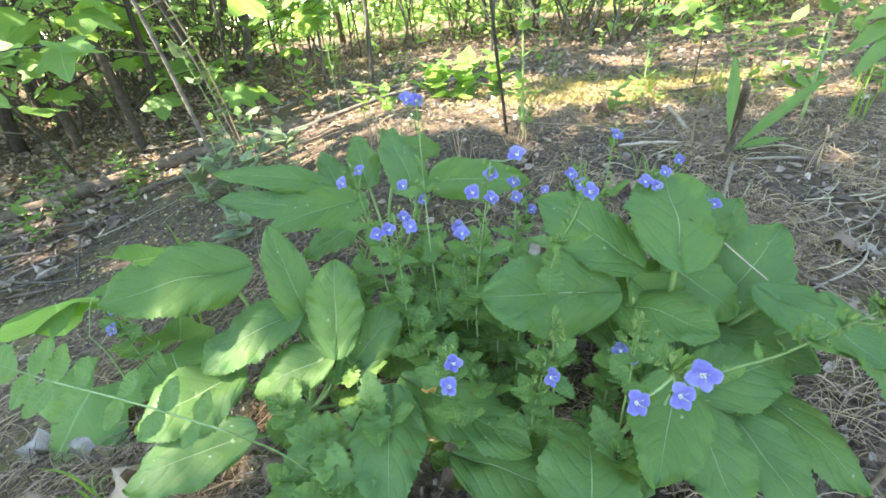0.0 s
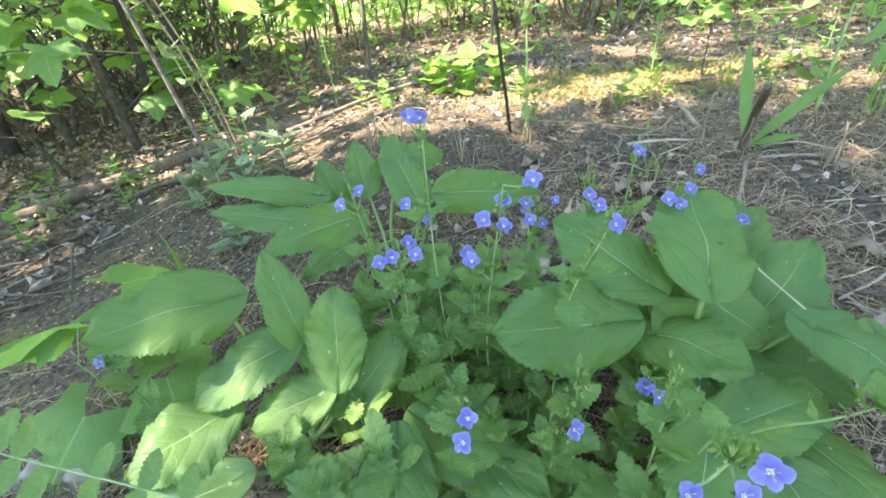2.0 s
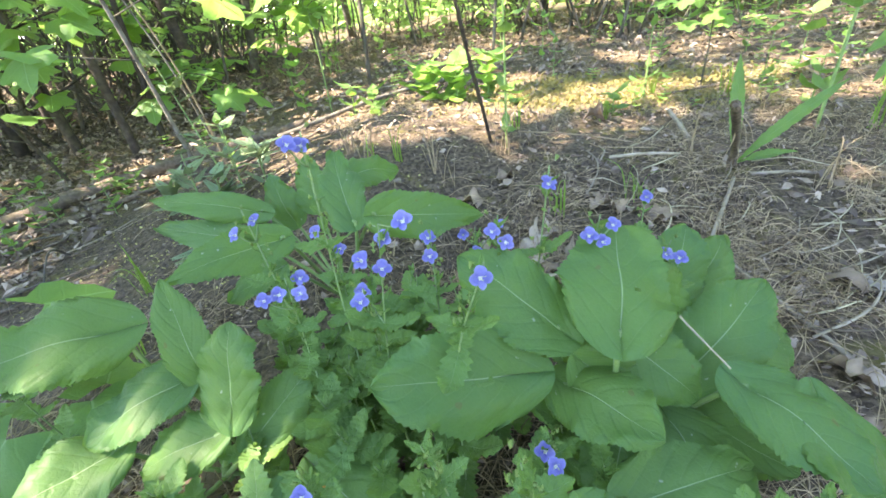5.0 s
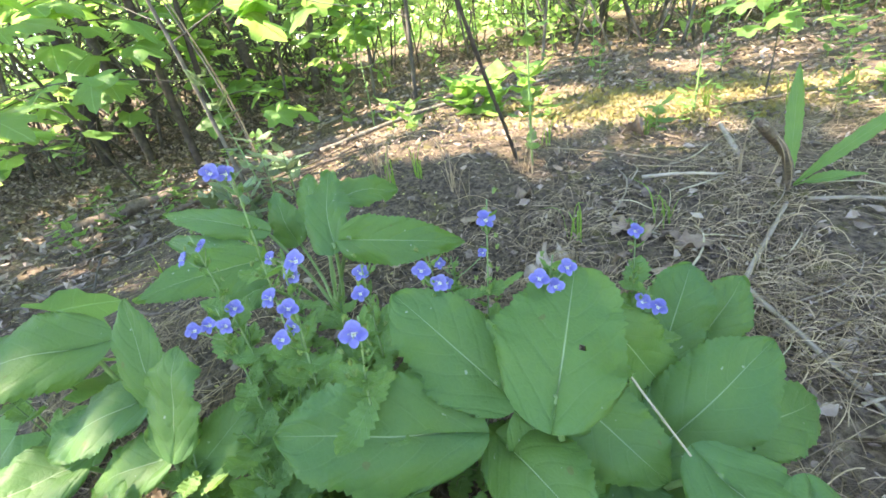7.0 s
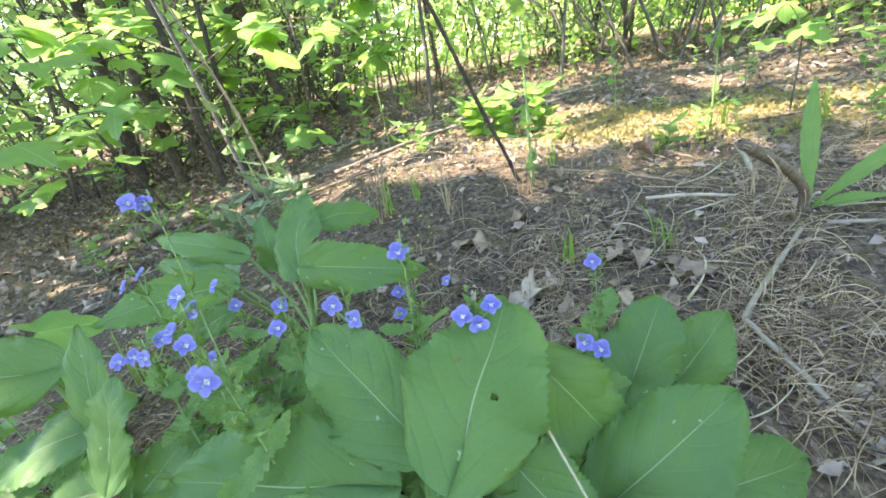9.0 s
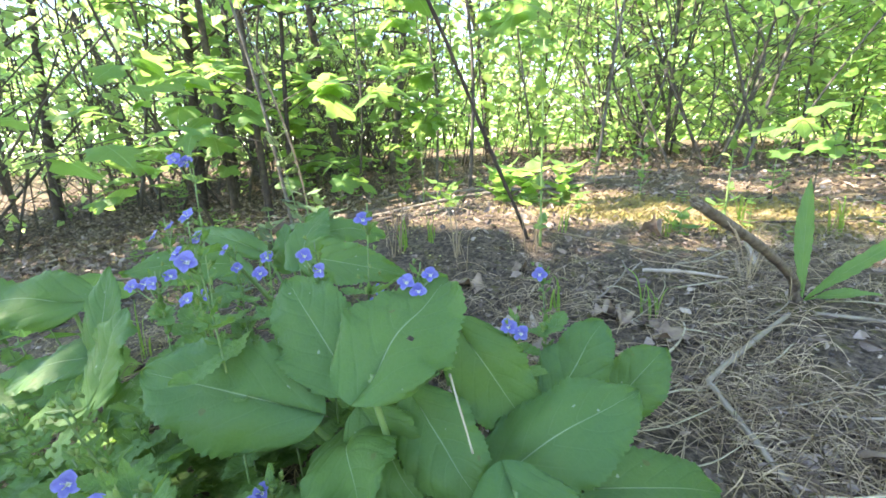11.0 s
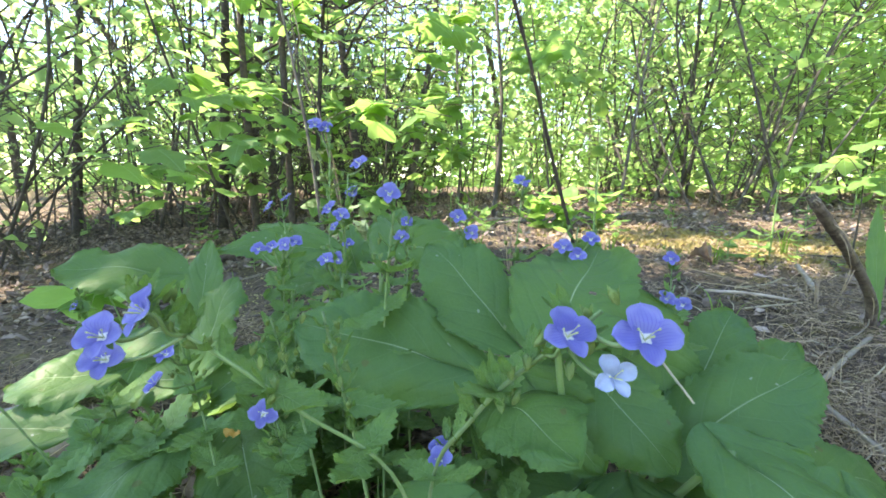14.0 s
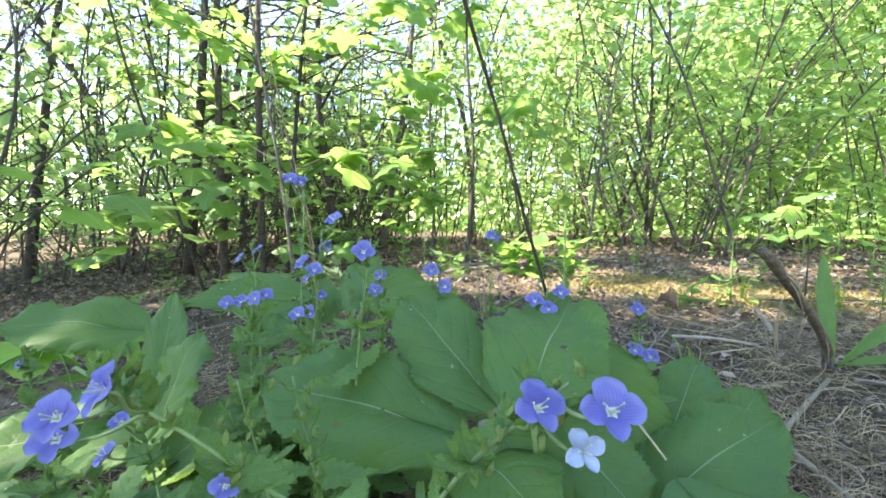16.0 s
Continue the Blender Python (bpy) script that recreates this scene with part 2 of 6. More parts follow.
def petal_material():
    m, t, p, out = node_material("speedwell_blue")
    uv = t.nodes.new("ShaderNodeUVMap")
    sep = t.nodes.new("ShaderNodeSeparateXYZ")
    t.links.new(uv.outputs["UV"], sep.inputs[0])
    rnd = t.nodes.new("ShaderNodeObjectInfo").outputs["Random"]
    col = mix_rgb(t, rnd, (0.125, 0.125, 0.40), (0.21, 0.21, 0.53))
    a = maths(t, "ABSOLUTE", maths(t, "SUBTRACT", sep.outputs[0], 0.5))
    line = maths(t, "ABSOLUTE", maths(t, "SUBTRACT", maths(t, "FRACT", maths(t, "MULTIPLY", sep.outputs[0], 9.0)), 0.5))
    vein = maths(t, "MULTIPLY", maths(t, "SUBTRACT", 1.0, ramp(t, line, 0.02, 0.16)), maths(t, "SUBTRACT", 1.0, ramp(t, sep.outputs[1], 0.45, 0.95)))
    col = mix_rgb(t, maths(t, "MULTIPLY", vein, 0.55), col, (0.07, 0.065, 0.40))
    col = mix_rgb(t, maths(t, "MULTIPLY", ramp(t, maths(t, "ADD", sep.outputs[1], a), 0.75, 1.15), 0.25), col, (0.42, 0.45, 0.76))
    col = mix_rgb(t, maths(t, "SUBTRACT", 1.0, ramp(t, sep.outputs[1], 0.13, 0.19)), col, (0.78, 0.80, 0.74))
    t.links.new(col, p.inputs["Base Color"])
    p.inputs["Roughness"].default_value = 0.55
    p.inputs["Specular IOR Level"].default_value = 0.25
    nrm = bump(t, noise_tex(t, 900, 2), 0.2, 0.0004, p)
    tr = t.nodes.new("ShaderNodeBsdfTranslucent")
    t.links.new(mix_rgb(t, 0.4, col, (0.26, 0.26, 0.72)), tr.inputs["Color"])
    mx = t.nodes.new("ShaderNodeMixShader")
    mx.inputs[0].default_value = 0.4
    t.links.new(p.outputs[0], mx.inputs[1])
    t.links.new(tr.outputs[0], mx.inputs[2])
    t.links.new(mx.outputs[0], out.inputs["Surface"])
    return m


PETAL = petal_material()
PALE_PETAL = plain("faded_petal", (0.28, 0.34, 0.48), (0.40, 0.47, 0.60), 200, 0.6, 0.2, 0.0003)


def soil_material():
    """Dark bare soil, with paler duff, and mossy patches of an ochre green."""
    m, t, p, out = node_material("woodland_soil")
    big, mid, fine = noise_tex(t, 2.2, 5), noise_tex(t, 14, 6, 0.65), noise_tex(t, 120, 5, 0.7)
    soil = mix_rgb(t, ramp(t, fine, 0.35, 0.72), (0.038, 0.029, 0.021), (0.165, 0.128, 0.090))
    duff = mix_rgb(t, ramp(t, fine, 0.3, 0.7), (0.046, 0.034, 0.022), (0.20, 0.152, 0.100))
    co = t.nodes.new("ShaderNodeTexCoord")
    sep = t.nodes.new("ShaderNodeSeparateXYZ")
    t.links.new(co.outputs["Object"], sep.inputs[0])
    # bare dark earth on the low mound behind the plants, duff elsewhere
    dx = maths(t, "MULTIPLY", maths(t, "ADD", sep.outputs[0], 0.22), 0.62)
    dy = maths(t, "SUBTRACT", sep.outputs[1], 0.68)
    d2 = maths(t, "SQRT", maths(t, "ADD", maths(t, "MULTIPLY", dx, dx), maths(t, "MULTIPLY", dy, maths(t, "MULTIPLY", dy, 3.0))))
    fx, fy = maths(t, "SUBTRACT", sep.outputs[0], 0.27), maths(t, "SUBTRACT", sep.outputs[1], 0.56)
    d3 = maths(t, "MULTIPLY", maths(t, "SQRT", maths(t, "ADD", maths(t, "MULTIPLY", fx, fx), maths(t, "MULTIPLY", fy, fy))), 3.2)
    d2 = maths(t, "MINIMUM", d2, d3)
    bare = maths(t, "ADD", d2, maths(t, "MULTIPLY", maths(t, "SUBTRACT", mid, 0.5), 0.9))
    col = mix_rgb(t, ramp(t, bare, 0.32, 0.62), soil, duff)
    blot = ramp(t, noise_tex(t, 6.5, 6, 0.7), 0.44, 0.58)
    col = mix_rgb(t, maths(t, "MULTIPLY", blot, 0.85), col, soil)
    ex = maths(t, "SUBTRACT", sep.outputs[0], 0.42)
    ey = maths(t, "MULTIPLY", maths(t, "SUBTRACT", sep.outputs[1], 1.25), 2.6)
    e2 = maths(t, "SQRT", maths(t, "ADD", maths(t, "MULTIPLY", ex, ex), maths(t, "MULTIPLY", ey, ey)))
    moss_at = maths(t, "ADD", e2, maths(t, "MULTIPLY", maths(t, "SUBTRACT", mid, 0.5), 1.6))
    moss_col = mix_rgb(t, ramp(t, fine, 0.3, 0.7), (0.10, 0.09, 0.045), (0.28, 0.245, 0.15))
    col = mix_rgb(t, maths(t, "MULTIPLY", maths(t, "SUBTRACT", 1.0, ramp(t, moss_at, 0.30, 0.60)), 0.85), col, moss_col)
    speck = ramp(t, noise_tex(t, 17, 6, 0.7), 0.56, 0.66)
    col = mix_rgb(t, maths(t, "MULTIPLY", speck, 0.7), col, (0.11, 0.10, 0.032))
    t.links.new(col, p.inputs["Base Color"])
    p.inputs["Roughness"].default_value = 0.95
    p.inputs["Specular IOR Level"].default_value = 0.15
    bump(t, maths(t, "ADD", fine, maths(t, "MULTIPLY", mid, 1.5)), 0.9, 0.006, p)
    return m


SOIL = soil_material()


# ---------------------------------------------------------------- building helpers
def mesh_of(name, bm, mat):
    me = bpy.data.meshes.new(name)
    bm.to_mesh(me)
    bm.free()
    for f in me.polygons:
        f.use_smooth = True
    me.materials.append(mat)
    return me


def part(name, bm, mat, parent, label=""):
    """One mesh object under a thing or a part; bm is a bmesh or a ready mesh."""
    me = bm if isinstance(bm, bpy.types.Mesh) else mesh_of(name, bm, mat)
    ob = new(name, me)
    ob.parent = parent
    if label:
        ob["label"] = label
    return ob


def thing(name, at, label, category, group="", kind=""):
    ob = new(name)
    ob.empty_display_size = 0.02
    ob.location = at
    return tagged(ob, label, category, group, kind)


def smooth_line(ctrl, n):
    """n + 1 points on a smooth line through the control points."""
    c = [Vector(p) for p in ctrl]
    c = [2 * c[0] - c[1]] + c + [2 * c[-1] - c[-2]]
    out = []
    segs = len(c) - 3
    for i in range(n + 1):
        s = min(i / n * segs, segs - 1e-6)
        k, f = int(s), s - int(s)
        p0, p1, p2, p3 = c[k:k + 4]
        out.append(0.5 * (2 * p1 + (p2 - p0) * f + (2 * p0 - 5 * p1 + 4 * p2 - p3) * f * f + (3 * p1 - p0 - 3 * p2 + p3) * f ** 3))
    return out


def tube(bm, pts, r0, r1, sides=6, power=1.0, rough=0.0, rng=random):
    """A tapered round stem along the points."""
    rings = []
    ref = Vector((0.3, 0.9, 0.2))
    for i, p in enumerate(pts):
        d = (pts[min(i + 1, len(pts) - 1)] - pts[max(i - 1, 0)]).normalized()
        a = d.cross(ref)
        if a.length < 1e-3:
            a = d.cross(Vector((1, 0, 0)))
        a.normalize()
        b = d.cross(a)
        f = (i / (len(pts) - 1)) ** power
        r = (r0 + (r1 - r0) * f) * (1 + rough * rng.uniform(-1, 1))
        rings.append([bm.verts.new(p + r * (math.cos(k * math.tau / sides) * a + math.sin(k * math.tau / sides) * b)) for k in range(sides)])
    for q, w in zip(rings, rings[1:]):
        for k in range(sides):
            bm.faces.new((q[k], q[(k + 1) % sides], w[(k + 1) % sides], w[k]))
    bm.faces.new(rings[-1])
    bm.faces.new(rings[0][::-1])


def blade(bm, length, width, rng, rows=12, cols=7, heart=0.0, arch=0.1, fold=0.15, wave=0.05, teeth=0.0, tooth_n=20, widest=0.7, blunt=0.8, curl=0.0, m=None):
    """A leaf blade from its base at the origin along +y, facing +z, with its grid as UV."""
    uv = bm.loops.layers.uv.verify()
    ph = [rng.uniform(0, math.tau) for _ in range(4)]
    grid = []
    for i in range(rows + 1):
        v = i / rows
        vv = max(v, 1e-4)
        h = 0.5 * width * max(math.sin(math.pi * min(vv ** widest, 1.0)), 0.0) ** blunt
        row = []
        for j in range(cols):
            u = 2 * j / (cols - 1) - 1
            edge = abs(u) ** 3
            tooth = 1 + teeth * edge * (((v * tooth_n) % 1.0) - 0.5)
            x = u * h * tooth
            y = length * (v - heart * abs(u) ** 1.5 * (1 - v) ** 3)
            z = length * arch * 4 * v * (1 - v) + abs(x) * fold - curl * x * x / max(width, 1e-5)
            z += wave * width * edge * (math.sin(v * 9 + ph[0] + (u > 0) * 2.1) * 0.6 + math.sin(v * 17 + ph[1] + u) * 0.4) * math.sin(math.pi * vv ** 0.8)
            z += 0.07 * width * math.sin(v * 6.5 + ph[2] + u * 1.3) * math.sin(math.pi * vv) + 0.05 * width * math.sin(u * 5 + ph[3] + v * 3) * abs(u)
            z += 0.014 * width * math.sin(v * 44 - abs(u) * 20) * (abs(u) < 0.95) * (abs(u) > 0.05)
            p = Vector((x, y, z))
            row.append((bm.verts.new(m @ p if m else p), (u * 0.5 + 0.5, v)))
        grid.append(row)
    for a, b in zip(grid, grid[1:]):
        for j in range(cols - 1):
            q = (a[j], a[j + 1], b[j + 1], b[j])
            f = bm.faces.new([w[0] for w in q])
            for lp, w in zip(f.loops, q):
                lp[uv].uv = w[1]
    return lambda v: length * arch * 4 * v * (1 - v) + 0.07 * width * math.sin(v * 6.5 + ph[2]) * math.sin(math.pi * max(v, 1e-4))


def broad_blade(bm, length, width, rng, heart=0.24, arch=0.06, fold=0.2, wave=0.075, point=0.0, curl=0.5, hole=None, rows=66, cols=23):
    """A broad oval leaf with rounded lobes that close behind its stalk, a finely toothed edge and a surface quilted between its veins."""
    uv = bm.loops.layers.uv.verify()
    ph = [rng.uniform(0, math.tau) for _ in range(6)]
    lop = rng.uniform(-0.06, 0.06)
    edge_jit = [rng.uniform(0.45, 1.0) for _ in range(64)]
    grid = []
    for i in range(rows + 1):
        v = i / rows
        taper = max(1 - v ** (2.6 - 1.1 * point), 0.0) ** (0.70 + 0.25 * point)
        h = 0.5 * width * taper * (0.74 + 0.26 * math.sin(min(v / 0.36, 1.0) * math.pi / 2))
        row = []
        for j in range(cols):
            u = math.sin((2 * j / (cols - 1) - 1) * 1.25) / math.sin(1.25)
            a = abs(u)
            edge = a ** 3
            k = v * 21 + (7 if u > 0 else 0)
            tooth = (k % 1.0) ** 0.7 * edge_jit[int(k) % 64]
            x = u * (h * (1 + lop * (1 if u > 0 else -1)) + edge * (0.060 * width * tooth + 0.020 * width * math.sin(v * 13 + ph[4] + (u > 0) * 2)) * min(1, 6 * (1 - v)))
            x -= math.copysign(min(a, 0.11), u) * h * (1 - v) ** 6
            lobe = math.sin(min(a / 0.11, 1) * math.pi / 2) * math.sqrt(max(1 - a * a, 0))
            y = length * (v - heart * lobe * (1 - v) ** 2.5)
            z = length * arch * 4 * v * (1 - v) + abs(x) * fold - curl * x * x / width
            z += wave * width * edge * (math.sin(v * 9 + ph[0] + (u > 0) * 2.1) * 0.6 + math.sin(v * 19 + ph[1] + u) * 0.4 + math.sin(v * 37 + ph[5] + (u > 0) * 1.7) * 0.22) * min(1, v * 5 + 0.25)
            z += 0.05 * width * math.sin(v * 6.5 + ph[2] + u * 1.3) * math.sin(math.pi * v) + 0.035 * width * math.sin(u * 5 + ph[3] + v * 3) * a
            v0 = v - 0.26 * a - 0.10 * a * a
            f = (v0 * 6.0 + 0.25) % 1.0 - 0.5
            z -= 0.007 * width * math.exp(-(f / 0.17) ** 2) * min(1, a * 8) * (1 - 0.6 * a)
            z -= 0.045 * length * math.exp(-(x * x + y * y) / (0.13 * length) ** 2)
            row.append((bm.verts.new((x, y, z)), (u * 0.5 + 0.5, v)))
        grid.append(row)
    for i, (p, q) in enumerate(zip(grid, grid[1:])):
        for j in range(cols - 1):
            if hole and hole[0] <= i < hole[0] + 2 and j == hole[1]:
                continue
            c = (p[j], p[j + 1], q[j + 1], q[j])
            f = bm.faces.new([w[0] for w in c])
            for lp, w in zip(f.loops, c):
                lp[uv].uv = w[1]
    return lambda v: length * arch * 4 * v * (1 - v) + 0.05 * width * math.sin(v * 6.5 + ph[2]) * math.sin(math.pi * v) - 0.045 * length * math.exp(-(v / 0.13) ** 2)


def frame_on(base, tip, up):
    """A pose at base with +y towards tip and +z as near to up as can be."""
    y = (Vector(tip) - Vector(base)).normalized()
    z = Vector(up) - y * y.dot(Vector(up))
    z.normalize()
    x = y.cross(z)
    return Matrix.Translation(base) @ Matrix((x, y, z)).transposed().to_4x4()


def ground_z(x, y):
    """The lie of the land: it rises gently ahead, falls away to the left, with a low mound of bare earth."""
    s = 1.0 - math.exp(-max(y - 0.25, 0.0) * 0.9)
    z = 0.135 * s - 0.028
    left = max(-x - 0.15, 0.0)
    z -= 0.20 * (1 - math.exp(-left * 0.9)) * math.exp(-max(y - 1.2, 0) * 0.45)
    z += 0.045 * math.exp(-(((x + 0.10) / 0.33) ** 2 + ((y - 0.88) / 0.30) ** 2))
    z += 0.010 * noise.noise(Vector((x * 3.1, y * 3.1, 0.3))) + 0.05 * noise.noise(Vector((x * 0.35, y * 0.35, 4.0))) * min(1.0, max(0.0, (abs(x) + abs(y) - 3) / 4))
    return z


# ---------------------------------------------------------------- ground
def build_ground():
    n = 300
    def spread(i, centre, near, far):
        s = 2 * i / n - 1
        return centre + near * s + (far - near) * math.copysign(abs(s) ** 9, s)
    verts, faces = [], []
    for j in range(n + 1):
        y = spread(j, 1.0, 2.6, 220)
        for i in range(n + 1):
            x = spread(i, 0.0, 2.8, 220)
            z = ground_z(x, y)
            if abs(x) < 3.2 and -2 < y < 4:
                z += 0.0045 * noise.noise(Vector((x * 22, y * 22, 0))) + 0.003 * noise.noise(Vector((x * 60, y * 60, 2)))
            verts.append((x, y, z))
    w = n + 1
    for j in range(n):
        for i in range(n):
            faces.append((j * w + i, j * w + i + 1, (j + 1) * w + i + 1, (j + 1) * w + i))
    me = bpy.data.meshes.new("ground")
    me.from_pydata(verts, [], faces)
    for f in me.polygons:
        f.use_smooth = True
    me.materials.append(SOIL)
    return tagged(new("ground", me), "dark woodland soil with brown duff and ochre moss", "ground", kind="structure")


build_ground()


# ---------------------------------------------------------------- broad-leaved plants
def broad_plant(root, label, leaves):
    """A rosette of large oval leaves on long stalks. leaves: rows of base, tip, facing, width, then options."""
    rng = random.Random(int(1000 * abs(root[0]) + 100 * root[1]))
    x, y = root
    r = Vector((x, y, ground_z(x, y) - 0.006))
    plant = thing("broadleaf_plant", r, label, "plant", "broad-leaved plants")
    bm = bmesh.new()
    tube(bm, smooth_line([(0, 0, -0.01), (0.001, 0, 0.012), (0, 0.001, 0.026)], 4), 0.007, 0.004, 8)
    part("crown", bm, PETIOLE, plant)
    for base, tip, up, width, opt in leaves:
        base, tip = Vector(base), Vector(tip)
        m = frame_on(base, tip, up)
        length = (tip - base).length
        bm = bmesh.new()
        centre = broad_blade(bm, length, width, rng, **opt)
        lf = part("leaf", bm, BIG_LEAF, plant)
        lf.matrix_local = Matrix.Translation(-r) @ m
        # raised midrib below the blade and the stalk down to the crown
        bm = bmesh.new()
        rib = []
        for k in range(13):
            v = k / 12
            rib.append(Vector((0, length * v * 0.96, centre(v * 0.96) - 0.0012)))
        tube(bm, rib, 0.0009, 0.0002, 6)
        part("midrib", bm, PETIOLE, lf)
        bm = bmesh.new()
        b0 = base - r
        back = -(m.to_3x3() @ Vector((0, 1, 0)))
        start = Vector((rng.uniform(-.004, .004), rng.uniform(-.004, .004), 0.018))
        nrm = m.to_3x3() @ Vector((0, 0, 1))
        mid = b0 * 0.55 + Vector((0, 0, b0.z * 0.05)) + back * 0.006 - nrm * 0.016
        tube(bm, smooth_line([start, mid, b0 + back * 0.003 - nrm * 0.007, b0 + m.to_3x3() @ Vector((0, 0.002, -0.0018))], 12), 0.0021, 0.0014, 7)
        part("petiole", bm, PETIOLE, plant)
    return plant


broad_plant((-0.125, 0.262), "broad-leaved green plant with partly sunlit leaves", [
    ((-0.172, 0.281, 0.123), (-0.240, 0.238, 0.128), (0.05, -0.60, 0.80), 0.066, dict(heart=0.30, point=0.25)),
    ((-0.108, 0.272, 0.083), (-0.134, 0.303, 0.152), (0.30, -0.80, 0.42), 0.036, {}),
    ((-0.079, 0.249, 0.078), (-0.078, 0.282, 0.130), (0.10, -0.85, 0.45), 0.044, dict(wave=0.12, point=-0.4)),
    ((-0.126, 0.271, 0.086), (-0.184, 0.234, 0.064), (-0.1, -0.55, 0.83), 0.050, {}),
    ((-0.095, 0.245, 0.062), (-0.146, 0.228, 0.046), (0, -0.5, 0.85), 0.044, dict(wave=0.10)),
    ((-0.072, 0.251, 0.052), (-0.031, 0.286, 0.088), (0.35, -0.6, 0.7), 0.042, dict(point=0.5)),
    ((-0.066, 0.248, 0.015), (-0.063, 0.266, 0.055), (0, -0.9, 0.4), 0.018, dict(heart=0.0)),
    ((-0.168, 0.235, 0.056), (-0.213, 0.190, 0.050), (0, -0.4, 0.9), 0.058, dict(point=-0.3)),
    ((-0.150, 0.196, 0.036), (-0.217, 0.166, 0.026), (0, -0.4, 0.9), 0.046, {}),
])
broad_plant((-0.075, 0.455), "broad-leaved green plant with long pointed leaves", [
    ((-0.150, 0.472, 0.122), (-0.287, 0.487, 0.136), (0, -0.75, 0.65), 0.035, dict(point=0.6, heart=0.10, wave=0.10, arch=0.09)),
    ((-0.150, 0.445, 0.100), (-0.287, 0.475, 0.108), (0, -0.75, 0.65), 0.039, dict(point=0.6, heart=0.10, wave=0.10)),
    ((-0.080, 0.380, 0.138), (-0.146, 0.315, 0.140), (0, -0.80, 0.55), 0.043, dict(point=0.6, heart=0.10, wave=0.10)),
    ((-0.135, 0.505, 0.090), (-0.165, 0.535, 0.142), (0.1, -0.9, 0.4), 0.046, dict(point=0.5, heart=0.12, wave=0.10)),
    ((-0.105, 0.510, 0.105), (-0.118, 0.545, 0.158), (0.1, -0.9, 0.4), 0.046, dict(point=0.5, heart=0.12, wave=0.10)),
    ((-0.030, 0.416, 0.132), (-0.075, 0.520, 0.168), (0.1, -0.7, 0.7), 0.047, dict(point=0.6, heart=0.10, wave=0.10)),
    ((-0.050, 0.488, 0.150), (-0.010, 0.548, 0.130), (0, -0.7, 0.7), 0.046, dict(point=0.6, heart=0.10, wave=0.10)),
    ((-0.004, 0.402, 0.143), (0.090, 0.426, 0.126), (0.05, -0.85, 0.5), 0.045, dict(point=0.6, heart=0.10, wave=0.10, arch=0.1)),
    ((-0.100, 0.395, 0.100), (-0.140, 0.360, 0.085), (0, -0.4, 0.9), 0.044, dict(point=0.6, heart=0.10, wave=0.10)),
])
broad_plant((0.185, 0.285), "broad-leaved green plant with large heart-shaped leaves", [
    ((0.107, 0.250, 0.112), (0.031, 0.227, 0.129), (0.35, -0.68, 0.64), 0.060, dict(heart=0.30, fold=0.14)),
    ((0.134, 0.269, 0.128), (0.076, 0.296, 0.164), (0.12, -0.60, 0.78), 0.050, dict(heart=0.20)),
    ((0.138, 0.262, 0.090), (0.178, 0.219, 0.098), (0.1, -0.5, 0.85), 0.050, dict(heart=0.22)),
    ((0.176, 0.278, 0.108), (0.216, 0.262, 0.076), (-0.1, -0.7, 0.7), 0.046, {}),
    ((0.150, 0.268, 0.100), (0.186, 0.256, 0.070), (0.0, -0.8, 0.6), 0.044, {}),
    ((0.163, 0.256, 0.137), (0.174, 0.324, 0.166), (0.05, -0.50, 0.86), 0.064, dict(heart=0.22, hole=(24, 13))),
    ((0.236, 0.362, 0.080), (0.258, 0.407, 0.115), (-0.1, -0.65, 0.75), 0.046, {}),
    ((0.268, 0.390, 0.060), (0.300, 0.424, 0.093), (0.1, -0.7, 0.7), 0.042, {}),
    ((0.191, 0.312, 0.133), (0.229, 0.315, 0.078), (0.3, -0.75, 0.55), 0.046, {}),
    ((0.221, 0.284, 0.079), (0.281, 0.332, 0.110), (-0.1, -0.65, 0.75), 0.054, {}),
    ((0.262, 0.303, 0.066), (0.330, 0.360, 0.035), (0.1, -0.6, 0.8), 0.044, {}),
    ((0.268, 0.242, 0.090), (0.268, 0.168, 0.060), (0.3, -0.2, 0.9), 0.050, {}),
    ((0.233, 0.254, 0.097), (0.272, 0.205, 0.080), (0.1, -0.3, 0.95), 0.050, {}),
    ((0.165, 0.205, 0.068), (0.232, 0.228, 0.064), (0.1, -0.3, 0.95), 0.046, {}),
    ((0.176, 0.262, 0.058), (0.150, 0.205, 0.050), (0, -0.5, 0.85), 0.050, {}),
    ((0.200, 0.262, 0.060), (0.212, 0.205, 0.056), (0.1, -0.5, 0.85), 0.052, {}),
    ((0.215, 0.268, 0.052), (0.262, 0.232, 0.050), (0.2, -0.5, 0.85), 0.050, {}),
    ((0.180, 0.300, 0.075), (0.140, 0.300, 0.085), (-0.1, -0.8, 0.6), 0.046, {}),
    ((0.225, 0.305, 0.050), (0.285, 0.285, 0.045), (0.2, -0.5, 0.85), 0.050, {}),
    ((0.165, 0.290, 0.040), (0.110, 0.285, 0.060), (0, -0.7, 0.7), 0.048, {}),
])
